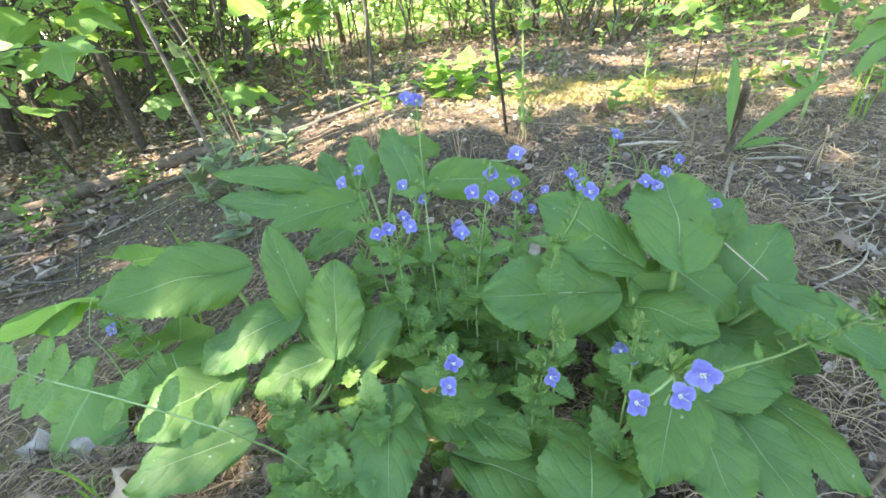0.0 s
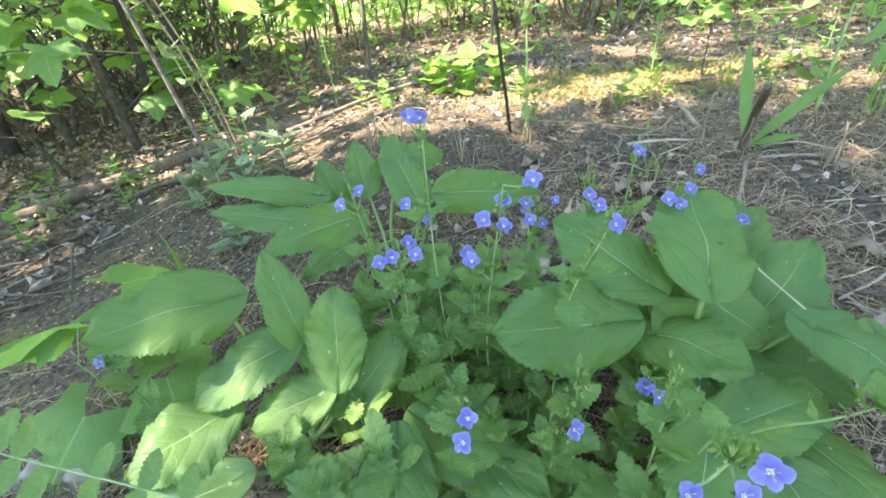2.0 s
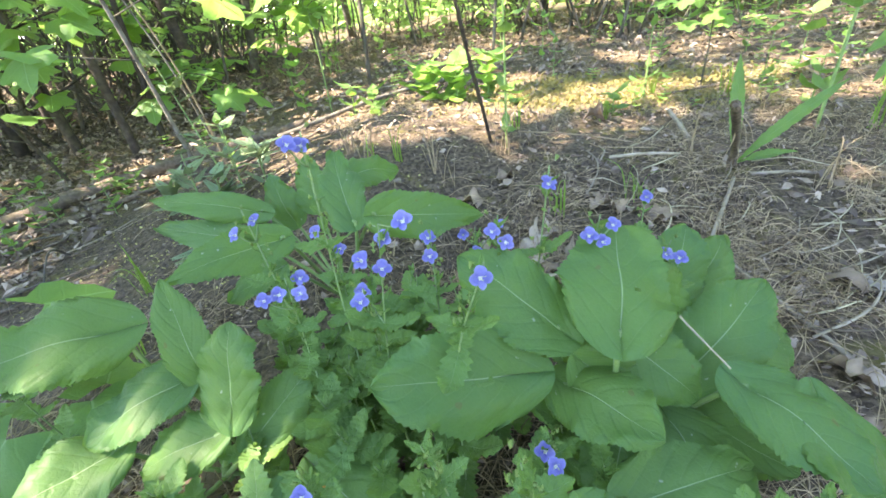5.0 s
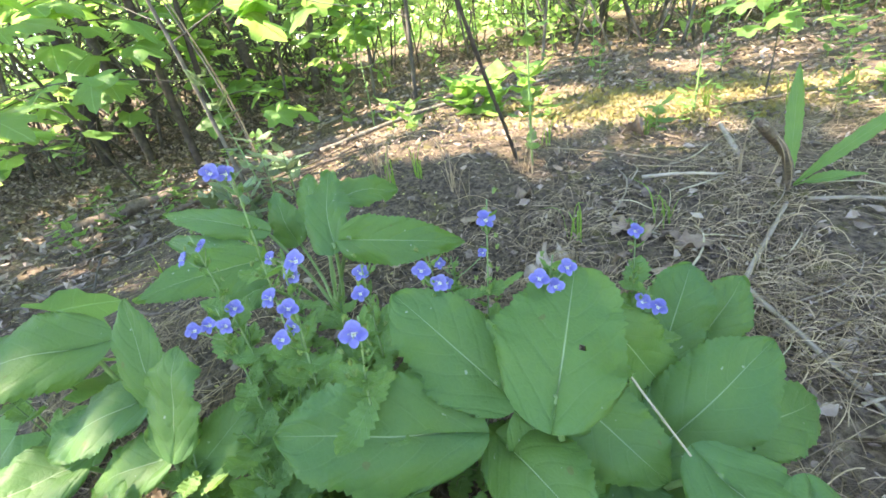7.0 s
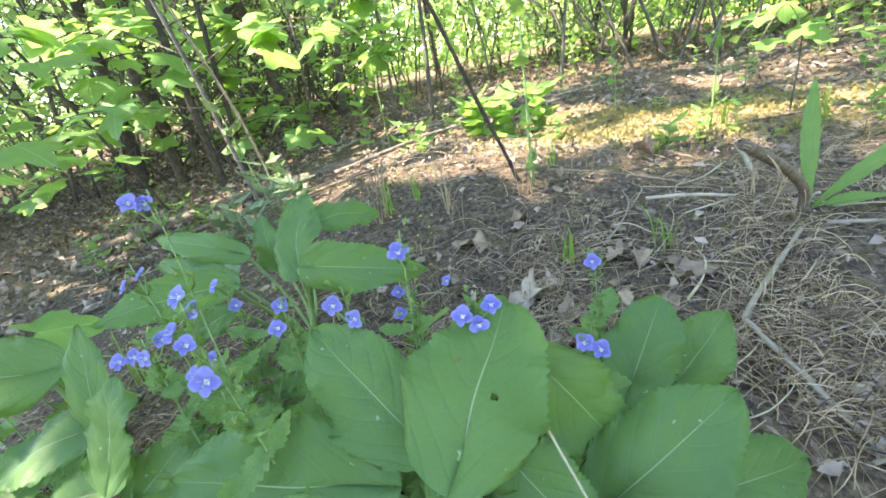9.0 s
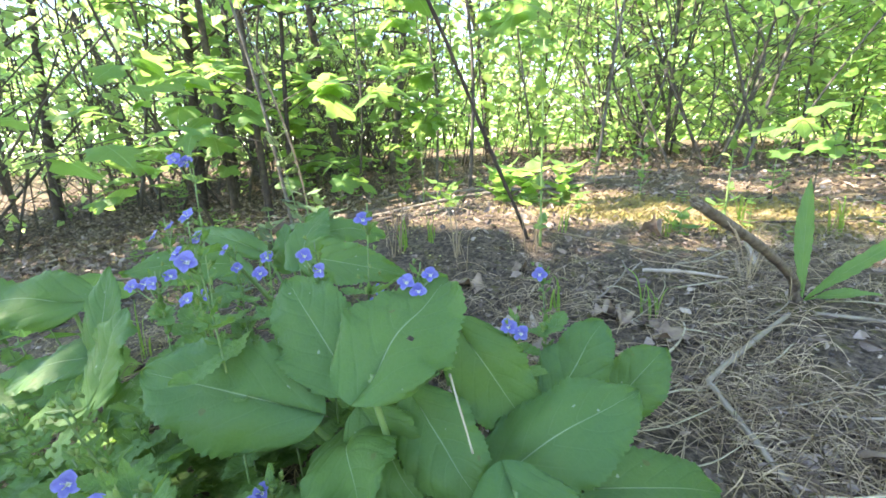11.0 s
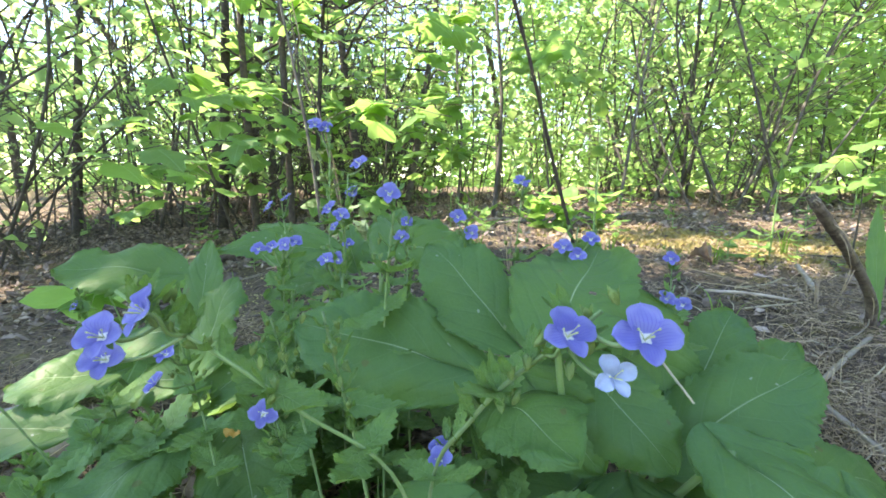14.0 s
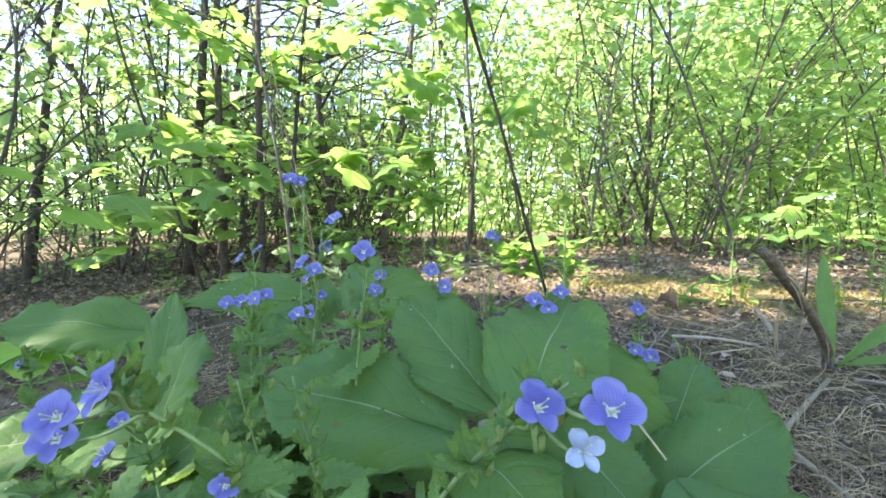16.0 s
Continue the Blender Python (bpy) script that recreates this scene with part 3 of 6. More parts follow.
broad_plant((0.085, 0.195), "low broad-leaved green plant with drooping leaves", [
    ((-0.033, 0.205, 0.058), (-0.026, 0.138, 0.046), (0, -0.25, 0.95), 0.049, {}),
    ((-0.015, 0.226, 0.050), (0.058, 0.176, 0.046), (0, -0.2, 0.97), 0.051, {}),
    ((0.020, 0.186, 0.024), (0.076, 0.168, 0.018), (0, -0.2, 0.97), 0.051, {}),
    ((0.079, 0.124, 0.070), (0.092, 0.182, 0.062), (0, -0.2, 0.97), 0.051, {}),
    ((0.139, 0.186, 0.088), (0.113, 0.138, 0.074), (0, -0.25, 0.95), 0.043, {}),
    ((0.149, 0.180, 0.072), (0.156, 0.134, 0.054), (0, -0.25, 0.95), 0.043, {}),
    ((0.186, 0.193, 0.052), (0.200, 0.142, 0.032), (0, -0.25, 0.95), 0.045, {}),
    ((0.212, 0.214, 0.050), (0.246, 0.160, 0.026), (0.1, -0.2, 0.95), 0.049, {}),
])


# ---------------------------------------------------------------- speedwells
def flower_meshes(rng):
    """Four shallow petals with the topmost broadest and the lowest narrow."""
    out = []
    for k, (size, wide) in enumerate(((1.03, 1.12), (1.0, 0.95), (0.90, 0.70), (1.0, 0.95))):
        bm = bmesh.new()
        blade(bm, 0.0057 * size, 0.0054 * wide, rng, rows=12, cols=9, heart=0.0, arch=0.05, fold=0.0, wave=0.06, widest=1.3, blunt=0.60, curl=-0.7)
        bmesh.ops.rotate(bm, verts=bm.verts, cent=(0, 0, 0), matrix=Matrix.Rotation(radians(17), 3, "X"))
        bmesh.ops.rotate(bm, verts=bm.verts, cent=(0, 0, 0), matrix=Matrix.Rotation(radians(90 * k), 3, "Z"))
        out.append(mesh_of("petal", bm, PETAL))
    bm = bmesh.new()
    for s in (-1, 1):
        tube(bm, smooth_line([(0, 0, 0), (s * 0.0008, 0.0004, 0.0014), (s * 0.0015, 0.0006, 0.0024)], 5), 0.00009, 0.00008, 5)
        bmesh.ops.create_icosphere(bm, subdivisions=1, radius=0.00024, matrix=Matrix.Translation((s * 0.0016, 0.0006, 0.0026)) @ Matrix.Diagonal((1, 1, 1.5, 1)))
    tube(bm, smooth_line([(0, 0, 0), (0, -0.0005, 0.002), (0, -0.001, 0.0036)], 4), 0.00014, 0.0002, 5)
    bmesh.ops.create_icosphere(bm, subdivisions=1, radius=0.00045, matrix=Matrix.Diagonal((1, 1, 0.5, 1)))
    stamen = mesh_of("stamens", bm, POLLEN)
    bm = bmesh.new()
    for k in range(4):
        blade(bm, 0.0042, 0.0016, rng, rows=4, cols=3, arch=0.0, fold=0.2, wave=0.0, widest=0.9, blunt=0.8,
              m=Matrix.Rotation(radians(90 * k + 45), 4, "Z") @ Matrix.Rotation(radians(8), 4, "X") @ Matrix.Translation((0, 0, -0.0006)))
    calyx = mesh_of("calyx", bm, SMALL_LEAF)
    return out, stamen, calyx


FLOWER = flower_meshes(random.Random(5))


def small_leaf_mesh(seed, length=0.022, width=0.0135, teeth=0.40):
    rng = random.Random(seed)
    bm = bmesh.new()
    blade(bm, length, width, rng, rows=32, cols=7, heart=0.10, arch=-0.08, fold=0.26, wave=0.09, teeth=teeth, tooth_n=7, widest=0.72, blunt=0.62, curl=0.2)
    return mesh_of("leaf", bm, SMALL_LEAF)


SMALL_LEAVES = [small_leaf_mesh(k) for k in range(4)]


def bud_mesh():
    bm = bmesh.new()
    bmesh.ops.create_icosphere(bm, subdivisions=1, radius=0.0011, matrix=Matrix.Translation((0, 0, 0.0008)) @ Matrix.Diagonal((1, 1, 1.7, 1)))
    rng = random.Random(2)
    for k in range(4):
        blade(bm, 0.0036, 0.0014, rng, rows=3, cols=3, arch=0.05, fold=0.1, wave=0, widest=0.9,
              m=Matrix.Rotation(radians(90 * k), 4, "Z") @ Matrix.Translation((0, 0.0004, -0.0008)) @ Matrix.Rotation(radians(62), 4, "X"))
    return mesh_of("bud", bm, BUD_GREEN)


BUD = bud_mesh()


def speedwell(line, flowers, pairs=6, label="blue-flowered speedwell with hairy stem and toothed leaves", leaf_scale=1.15, buds=14, sprigs=5, seed=0):
    """A thin hairy stem with pairs of toothed leaves, blue flowers on short stalks and a tuft of buds."""
    rng = random.Random(100 + seed)
    x, y = line[0][:2]
    r = Vector((x, y, ground_z(x, y) - 0.004))
    plant = thing("speedwell", r, label, "flower", "speedwells")
    pts = smooth_line([(0, 0, 0)] + [Vector(p) - r for p in line[1:]], 24)
    bm = bmesh.new()
    tube(bm, pts, 0.0008, 0.0004, 6)
    part("stem", bm, STALK, plant)
    # leaf pairs, crosswise
    for k in range(pairs):
        f = 0.12 + 0.62 * (k + rng.uniform(-.2, .2)) / max(pairs - 1, 1)
        at = pts[min(int(f * 24), 23)]
        turn = 90 * (k % 2) + rng.uniform(-25, 25)
        for s in (0, 180):
            lf = part("leaf", rng.choice(SMALL_LEAVES), SMALL_LEAF, plant)
            sc = leaf_scale * rng.uniform(0.8, 1.25) * (1.1 - 0.35 * f)
            lf.matrix_local = Matrix.Translation(at) @ Matrix.Rotation(radians(turn + s), 4, "Z") @ Matrix.Rotation(radians(rng.uniform(-5, 35)), 4, "X") @ Matrix.Diagonal((sc, sc, sc, 1))
    # flowers
    for fl in flowers:
        pale = len(fl) > 3
        c = Vector(fl[:3]) - r
        near = min(pts[6:], key=lambda q: (q - c + Vector((0, 0, 0.012))).length)
        n = Vector((rng.uniform(-.45, .45), -0.72 + rng.uniform(-.2, .25), 0.62 + rng.uniform(-.25, .3))).normalized()
        bm = bmesh.new()
        tube(bm, smooth_line([near, (near + c) / 2 - Vector((0, 0, 0.002)), c - n * 0.002, c], 8), 0.0005, 0.0004, 5)
        part("pedicel", bm, STALK, plant)
        head = new("flower", FLOWER[1])
        head.parent = plant
        head.matrix_local = Matrix.Translation(c) @ n.to_track_quat("Z", "Y").to_matrix().to_4x4() @ Matrix.Rotation(rng.uniform(-.6, .6), 4, "Z") @ Matrix.Diagonal((*[rng.uniform(0.92, 1.08) * (0.75 if pale else 1)] * 3, 1))
        for me in FLOWER[0]:
            p = part("petal", me, PETAL, head)
            if pale:
                p.data = PALE[FLOWER[0].index(me)]
                p.matrix_local = Matrix.Rotation(1.57 * FLOWER[0].index(me), 4, "Z") @ Matrix.Diagonal((0.8, 0.95, 1, 1)) @ Matrix.Rotation(-1.57 * FLOWER[0].index(me), 4, "Z")
        part("calyx", FLOWER[2], SMALL_LEAF, head)
    # buds and young leaves at the top
    for k in range(buds):
        f = 1.0 - 0.34 * k / max(buds, 1)
        at = pts[min(int(f * 24), 24)] + Vector((rng.uniform(-.006, .006), rng.uniform(-.006, .006), rng.uniform(-.002, .005)))
        b = part("bud", BUD, SMALL_LEAF, plant)
        b.matrix_local = Matrix.Translation(at) @ Euler((rng.uniform(-.6, .6), rng.uniform(-.6, .6), rng.uniform(0, 6))).to_matrix().to_4x4() @ Matrix.Diagonal((0.8, 0.8, 1.05, 1))
    for k in range(sprigs * 3):
        lf = part("leaf", SMALL_LEAVES[k % 4], SMALL_LEAF, plant)
        at = pts[int(24 * rng.uniform(0.62, 0.99))]
        lf.matrix_local = Matrix.Translation(at) @ Matrix.Rotation(rng.uniform(0, 6.28), 4, "Z") @ Matrix.Rotation(radians(rng.uniform(25, 65)), 4, "X") @ Matrix.Diagonal((0.24, 0.42, 0.42, 1))
    return plant


PALE = []
for me in FLOWER[0]:
    pm = me.copy()
    pm.materials.clear()
    pm.materials.append(PALE_PETAL)
    PALE.append(pm)

speedwell([(-0.03, 0.275, 0), (-0.028, 0.277, 0.09), (-0.026, 0.277, 0.166)],
          [(-0.038, 0.268, 0.156), (-0.030, 0.272, 0.157), (-0.014, 0.268, 0.161), (-0.021, 0.284, 0.160)], seed=1)
speedwell([(0.03, 0.27, 0), (0.028, 0.268, 0.09), (0.042, 0.262, 0.206)],
          [(0.041, 0.256, 0.183), (0.030, 0.260, 0.186), (0.019, 0.280, 0.152), (0.057, 0.253, 0.211), (0.042, 0.266, 0.195)], buds=9, seed=2)
speedwell([(-0.04, 0.30, 0), (-0.05, 0.308, 0.1), (-0.061, 0.312, 0.196)], [(-0.054, 0.311, 0.188), (-0.067, 0.306, 0.181)], seed=3)
speedwell([(0.0, 0.292, 0), (-0.006, 0.30, 0.12), (-0.004, 0.304, 0.244)], [(-0.004, 0.300, 0.237), (-0.010, 0.296, 0.239)], pairs=4, seed=4)
speedwell([(0.14, 0.305, 0), (0.15, 0.31, 0.08), (0.162, 0.313, 0.178)], [(0.155, 0.308, 0.166), (0.163, 0.307, 0.162), (0.169, 0.311, 0.171)], seed=5)
speedwell([(0.205, 0.345, 0), (0.205, 0.338, 0.08), (0.214, 0.332, 0.146)], [(0.210, 0.327, 0.138), (0.218, 0.325, 0.136)], seed=6)
speedwell([(0.11, 0.31, 0), (0.122, 0.31, 0.1), (0.131, 0.310, 0.212)], [(0.130, 0.306, 0.202)], seed=7)
speedwell([(0.062, 0.298, 0), (0.06, 0.296, 0.1), (0.061, 0.297, 0.182)], [(0.060, 0.290, 0.168), (0.059, 0.298, 0.176)], seed=8)
speedwell([(0.095, 0.302, 0), (0.10, 0.30, 0.1), (0.101, 0.296, 0.190)], [(0.105, 0.294, 0.173), (0.097, 0.291, 0.182)], seed=9)
speedwell([(0.07, 0.25, 0), (0.075, 0.245, 0.12), (0.094, 0.228, 0.203)], [(0.092, 0.225, 0.197)], pairs=6, seed=10)
speedwell([(0.018, 0.285, 0), (0.02, 0.28, 0.08), (0.022, 0.272, 0.160)], [(0.021, 0.266, 0.154)], seed=11)
speedwell([(-0.02, 0.335, 0), (-0.018, 0.335, 0.09), (-0.019, 0.336, 0.170)], [(-0.011, 0.330, 0.153), (-0.027, 0.334, 0.165)], seed=12)
speedwell([(0.085, 0.40, 0), (0.083, 0.40, 0.07), (0.082, 0.402, 0.126)], [(0.071, 0.402, 0.119), (0.083, 0.376, 0.117), (0.104, 0.425, 0.115)], leaf_scale=0.7, seed=13)
speedwell([(0.222, 0.405, 0), (0.220, 0.40, 0.07), (0.216, 0.392, 0.158)], [(0.215, 0.389, 0.151)], pairs=7, leaf_scale=1.4, seed=14)
speedwell([(0.130, 0.190, 0), (0.138, 0.172, 0.10), (0.160, 0.152, 0.150), (0.186, 0.145, 0.181)],
          [(0.193, 0.139, 0.179), (0.181, 0.140, 0.177), (0.189, 0.138, 0.172, 1)], pairs=3, leaf_scale=0.65, seed=15)
speedwell([(0.128, 0.192, 0), (0.130, 0.175, 0.095), (0.115, 0.140, 0.148), (0.091, 0.117, 0.180)], [(0.095, 0.112, 0.172), (0.084, 0.117, 0.163), (0.103, 0.116, 0.177)], pairs=4, leaf_scale=0.75, seed=16)
speedwell([(0.118, 0.232, 0), (0.119, 0.228, 0.05), (0.122, 0.222, 0.094)], [(0.120, 0.220, 0.086), (0.124, 0.211, 0.088)], leaf_scale=1.2, seed=17)
speedwell([(0.015, 0.195, 0), (0.01, 0.19, 0.07), (0.012, 0.178, 0.136)], [(0.016, 0.170, 0.130), (0.013, 0.166, 0.118)], pairs=6, leaf_scale=0.95, seed=18)
speedwell([(0.055, 0.20, 0), (0.06, 0.19, 0.06), (0.064, 0.178, 0.122)], [(0.066, 0.174, 0.114)], pairs=6, leaf_scale=0.9, seed=19)
speedwell([(-0.262, 0.275, 0), (-0.268, 0.27, 0.05), (-0.262, 0.262, 0.112)], [(-0.268, 0.262, 0.086), (-0.252, 0.258, 0.110)], leaf_scale=1.2, seed=20)
# budding shoots with no open flower
for k, (x, y, z) in enumerate(((0.104, 0.166, 0.163), (0.067, 0.179, 0.152))):
    speedwell([(x + 0.012, y + 0.03, 0), (x + 0.005, y + 0.012, z * 0.6), (x, y, z)], [], pairs=4, buds=14, sprigs=4, leaf_scale=0.9, label="budding speedwell shoot with pale hairy tip", seed=140 + k)
# flowerless shoots in the midst of the clump
for k, (x, y, h) in enumerate(((-0.045, 0.20, 0.075), (-0.075, 0.185, 0.07), (-0.06, 0.155, 0.06), (-0.095, 0.165, 0.055), (0.0, 0.24, 0.085), (0.025, 0.225, 0.075), (-0.015, 0.255, 0.1),
                               (0.15, 0.225, 0.08), (0.10, 0.165, 0.08), (-0.11, 0.21, 0.07), (0.055, 0.265, 0.12))):
    speedwell([(x, y, 0), (x + 0.004, y - 0.003, h * 0.6), (x, y - 0.008, h)], [], pairs=5, buds=0, sprigs=4, leaf_scale=1.35,
              label="leafy speedwell shoot without flowers", seed=30 + k)


more = random.Random(17)
for k in range(30):
    x, y = (more.uniform(-0.13, 0.21), more.uniform(0.125, 0.30)) if k < 8 else (more.uniform(-0.08, 0.12), more.uniform(0.27, 0.37))
    h = more.uniform(0.035, 0.085) if k < 8 else more.uniform(0.07, 0.13)
    speedwell([(x, y, 0), (x + more.uniform(-.01, .01), y + more.uniform(-.01, .01), h * 0.6), (x + more.uniform(-.015, .015), y + more.uniform(-.02, .01), h)], [], pairs=5, buds=0, sprigs=2, leaf_scale=1.2,
              label="leafy speedwell shoot without flowers", seed=60 + k)


# ---------------------------------------------------------------- sticks and stems
def rod(name, ctrl, r0, r1, mat, label, category, sides=8, n=16, rough=0.12, seed=0):
    rng = random.Random(seed)
    bm = bmesh.new()
    base = Vector(ctrl[0])
    pts = [p - base for p in smooth_line(ctrl, n)]
    pts = [p + Vector((rng.uniform(-1, 1), rng.uniform(-1, 1), rng.uniform(-1, 1))) * r0 * 0.10 for p in pts]
    tube(bm, pts, r0, r1, sides, rough=rough, rng=rng)
    ob = new(name, mesh_of(name, bm, mat))
    ob.location = base
    return tagged(ob, label, category)


rod("dead_branch", [(0.449, 0.690, 0.030), (0.40, 0.61, 0.026), (0.352, 0.534, 0.016), (0.352, 0.515, 0.014), (0.372, 0.462, 0.006), (0.391, 0.415, -0.004), (0.415, 0.34, -0.016)], 0.0024, 0.0028, DEAD_WOOD,
    "bent weathered grey dead branch lying on the litter", "branch", n=40, seed=3)
def broken_stem():
    """A leaning stump of a stem with ridged bark and a splintered pale end."""
    rng = random.Random(4)
    base = Vector((0.467, 0.740, 0.030))
    stem = thing("broken_stem", base, "broken brown woody stem with a splintered pale end", "stem")
    pts = [p - base for p in smooth_line([base, (0.452, 0.712, 0.068), (0.392, 0.612, 0.128), (0.316, 0.485, 0.190)], 26)]
    bm = bmesh.new()
    tube(bm, pts, 0.0062, 0.0042, 11, rough=0.07, rng=rng)
    part("bark", bm, BROWN_WOOD, stem)
    d = (pts[-1] - pts[-3]).normalized()
    side, up = d.cross(Vector((0, 0, 1))).normalized(), d.cross(Vector((1, 0, 0))).normalized()
    for k in range(9):
        a = k * math.tau / 9
        o = pts[-1] - d * 0.002 + (side * math.cos(a) + up * math.sin(a)) * 0.0034
        bm = bmesh.new()
        tube(bm, smooth_line([o, o + d * 0.004, o + d * rng.uniform(0.004, 0.014) + side * rng.uniform(-.002, .002)], 4), 0.0013, 0.0002, 5)
        part("splinter", bm, DEAD_WOOD, stem)
    for k in range(5):
        p = pts[rng.randint(8, 24)]
        bm = bmesh.new()
        e = Vector((rng.uniform(-.02, .03), rng.uniform(-.02, .01), rng.uniform(-.05, -.015)))
        tube(bm, smooth_line([p + Vector((0, 0, 0.003)), p + e * 0.5 + Vector((0, -0.005, 0.006)), p + e], 8), 0.0006, 0.0003, 4)
        part("bark_strip", bm, STRAW, stem)
    return stem


broken_stem()
rod("twig", [(0.292, 0.768, 0.046), (0.345, 0.766, 0.049), (0.399, 0.762, 0.046)], 0.0028, 0.0022, DEAD_WOOD, "pale dry twig lying on the litter", "twig", seed=5)
rod("long_straw", [(0.150, 0.85, 0.078), (0.25, 0.82, 0.072), (0.33, 0.80, 0.060), (0.417, 0.80, 0.040)], 0.0013, 0.0009, STRAW, "long dry straw lying across the litter", "straw", seed=6)
rod("wood_chip", [(0.452, 0.86, 0.036), (0.452, 0.90, 0.048), (0.452, 0.965, 0.062)], 0.0048, 0.0035, DEAD_WOOD, "pale chip of dry wood on the ground", "wood chip", seed=7)
rod("dry_straw_stalk", [(0.196, 0.273, 0.136), (0.205, 0.262, 0.128), (0.217, 0.247, 0.118)], 0.0006, 0.0005, PALE_STRAW, "pale straw resting on a green leaf", "straw", seed=8)
rod("dead_stalk", [(0.275, 0.185, ground_z(0.275, 0.185) - 0.01), (0.268, 0.172, 0.08), (0.256, 0.153, 0.178)], 0.0019, 0.0015, BROWN_WOOD, "upright brown dead stalk with a broken tip", "stalk", n=20, seed=10)
rod("dark_stem", [(0.101, 0.860, ground_z(0.101, 0.86) - 0.01), (0.094, 0.828, 0.10), (0.0865, 0.784, 0.15), (0.075, 0.725, 0.22), (0.0645, 0.657, 0.30), (0.0535, 0.60, 0.37), (0.039, 0.530, 0.45), (0.026, 0.455, 0.54), (0.008, 0.37, 0.64)], 0.0034, 0.0018, DARK_BARK,
    "thin dark bare sapling stem rising from the soil", "stem", n=56, rough=0.22, seed=9)


# ---------------------------------------------------------------- trees and shrubs
def maple_leaf_mesh(seed, size=0.120):
    """A five-lobed leaf, its base at the origin, tip along +y."""
    rng = random.Random(seed)
    ang = [(-130, 0.46), (-108, 0.64), (-86, 0.52), (-64, 0.88), (-48, 0.84), (-29, 0.66), (-14, 0.88), (0, 1.05), (14, 0.88), (29, 0.66), (48, 0.84), (64, 0.88), (86, 0.52), (108, 0.64), (130, 0.46)]
    bm = bmesh.new()
    uv = bm.loops.layers.uv.verify()
    rings = []
    cup, ph = rng.uniform(0.04, 0.16), rng.uniform(0, 6)
    for k in range(5):
        f = k / 4
        ring = []
        for a, r in ang:
            a2 = radians(a + rng.uniform(-2, 2))
            rr = size * 0.62 * r * (f if k < 4 else 1)
            p = Vector((math.sin(a2) * rr, math.cos(a2) * rr + size * 0.30, 0))
            p.z = -cup * rr * rr / size * 2.2 + 0.05 * size * math.sin(a2 * 3 + ph) * f - 0.10 * abs(p.x) * f
            ring.append((bm.verts.new(p), (0.5 + p.x / size / 1.4, min(max(p.y / size, 0), 1))))
        rings.append(ring)
    for q, w in zip(rings, rings[1:]):
        for j in range(len(ang) - 1):
            vs = (q[j], q[j + 1], w[j + 1], w[j])
            f = bm.faces.new([v[0] for v in vs])
            for lp, v in zip(f.loops, vs):
                lp[uv].uv = v[1]
    return mesh_of("leaf", bm, MAPLE_LEAF)


MAPLES = [maple_leaf_mesh(k) for k in range(5)]


def maple(base, stems, branches, label, seed, group="maple saplings", spread=0.5, low=0.2, bark=BARK, leaf=1.0):
    """A young maple: stems given as control lines, side branches with pairs of flat leaves."""
    rng = random.Random(seed)
    r = Vector((*base, ground_z(*base) - 0.01))
    tree = thing("maple_sapling", r, label, "tree", group)
    for ctrl, r0 in stems:
        pts = smooth_line([Vector(c) - r if i else Vector((c[0] - r.x, c[1] - r.y, ground_z(c[0], c[1]) - 0.02 - r.z)) for i, c in enumerate(ctrl)], 28)
        bm = bmesh.new()
        tube(bm, pts, r0, r0 * 0.45, 9, rough=0.06, rng=rng)
        part("trunk", bm, bark, tree)
        for k in range(branches):
            zs = rng.uniform(low * 0.6, 1.1)
            at = min(pts, key=lambda q: abs(q.z - zs))
            a = rng.uniform(0, math.tau)
            ln = spread * rng.uniform(0.5, 1.2)
            d = Vector((math.cos(a), math.sin(a), rng.uniform(-0.05, 0.45)))
            line = smooth_line([at, at + d * ln * 0.5 + Vector((0, 0, 0.03)), at + d * ln + Vector((0, 0, -0.04))], 10)
            bm = bmesh.new()
            tube(bm, line, r0 * 0.28, 0.0010, 6)
            part("branch", bm, bark, tree)
            for q in range(rng.randint(6, 9)):
                p = line[rng.randint(3, 10)]
                lf = part("leaf", rng.choice(MAPLES), MAPLE_LEAF, tree)
                s = leaf * rng.uniform(0.55, 1.15)
                off = Vector((rng.uniform(-.03, .03), rng.uniform(-.03, .03), rng.uniform(-.015, .03)))
                lf.matrix_local = Matrix.Translation(p + off) @ Matrix.Rotation(rng.uniform(0, 6.28), 4, "Z") @ Matrix.Rotation(radians(rng.uniform(-40, 12)), 4, "X") @ Matrix.Rotation(radians(rng.uniform(-22, 22)), 4, "Y") @ Matrix.Diagonal((s, s, s, 1))
    return tree


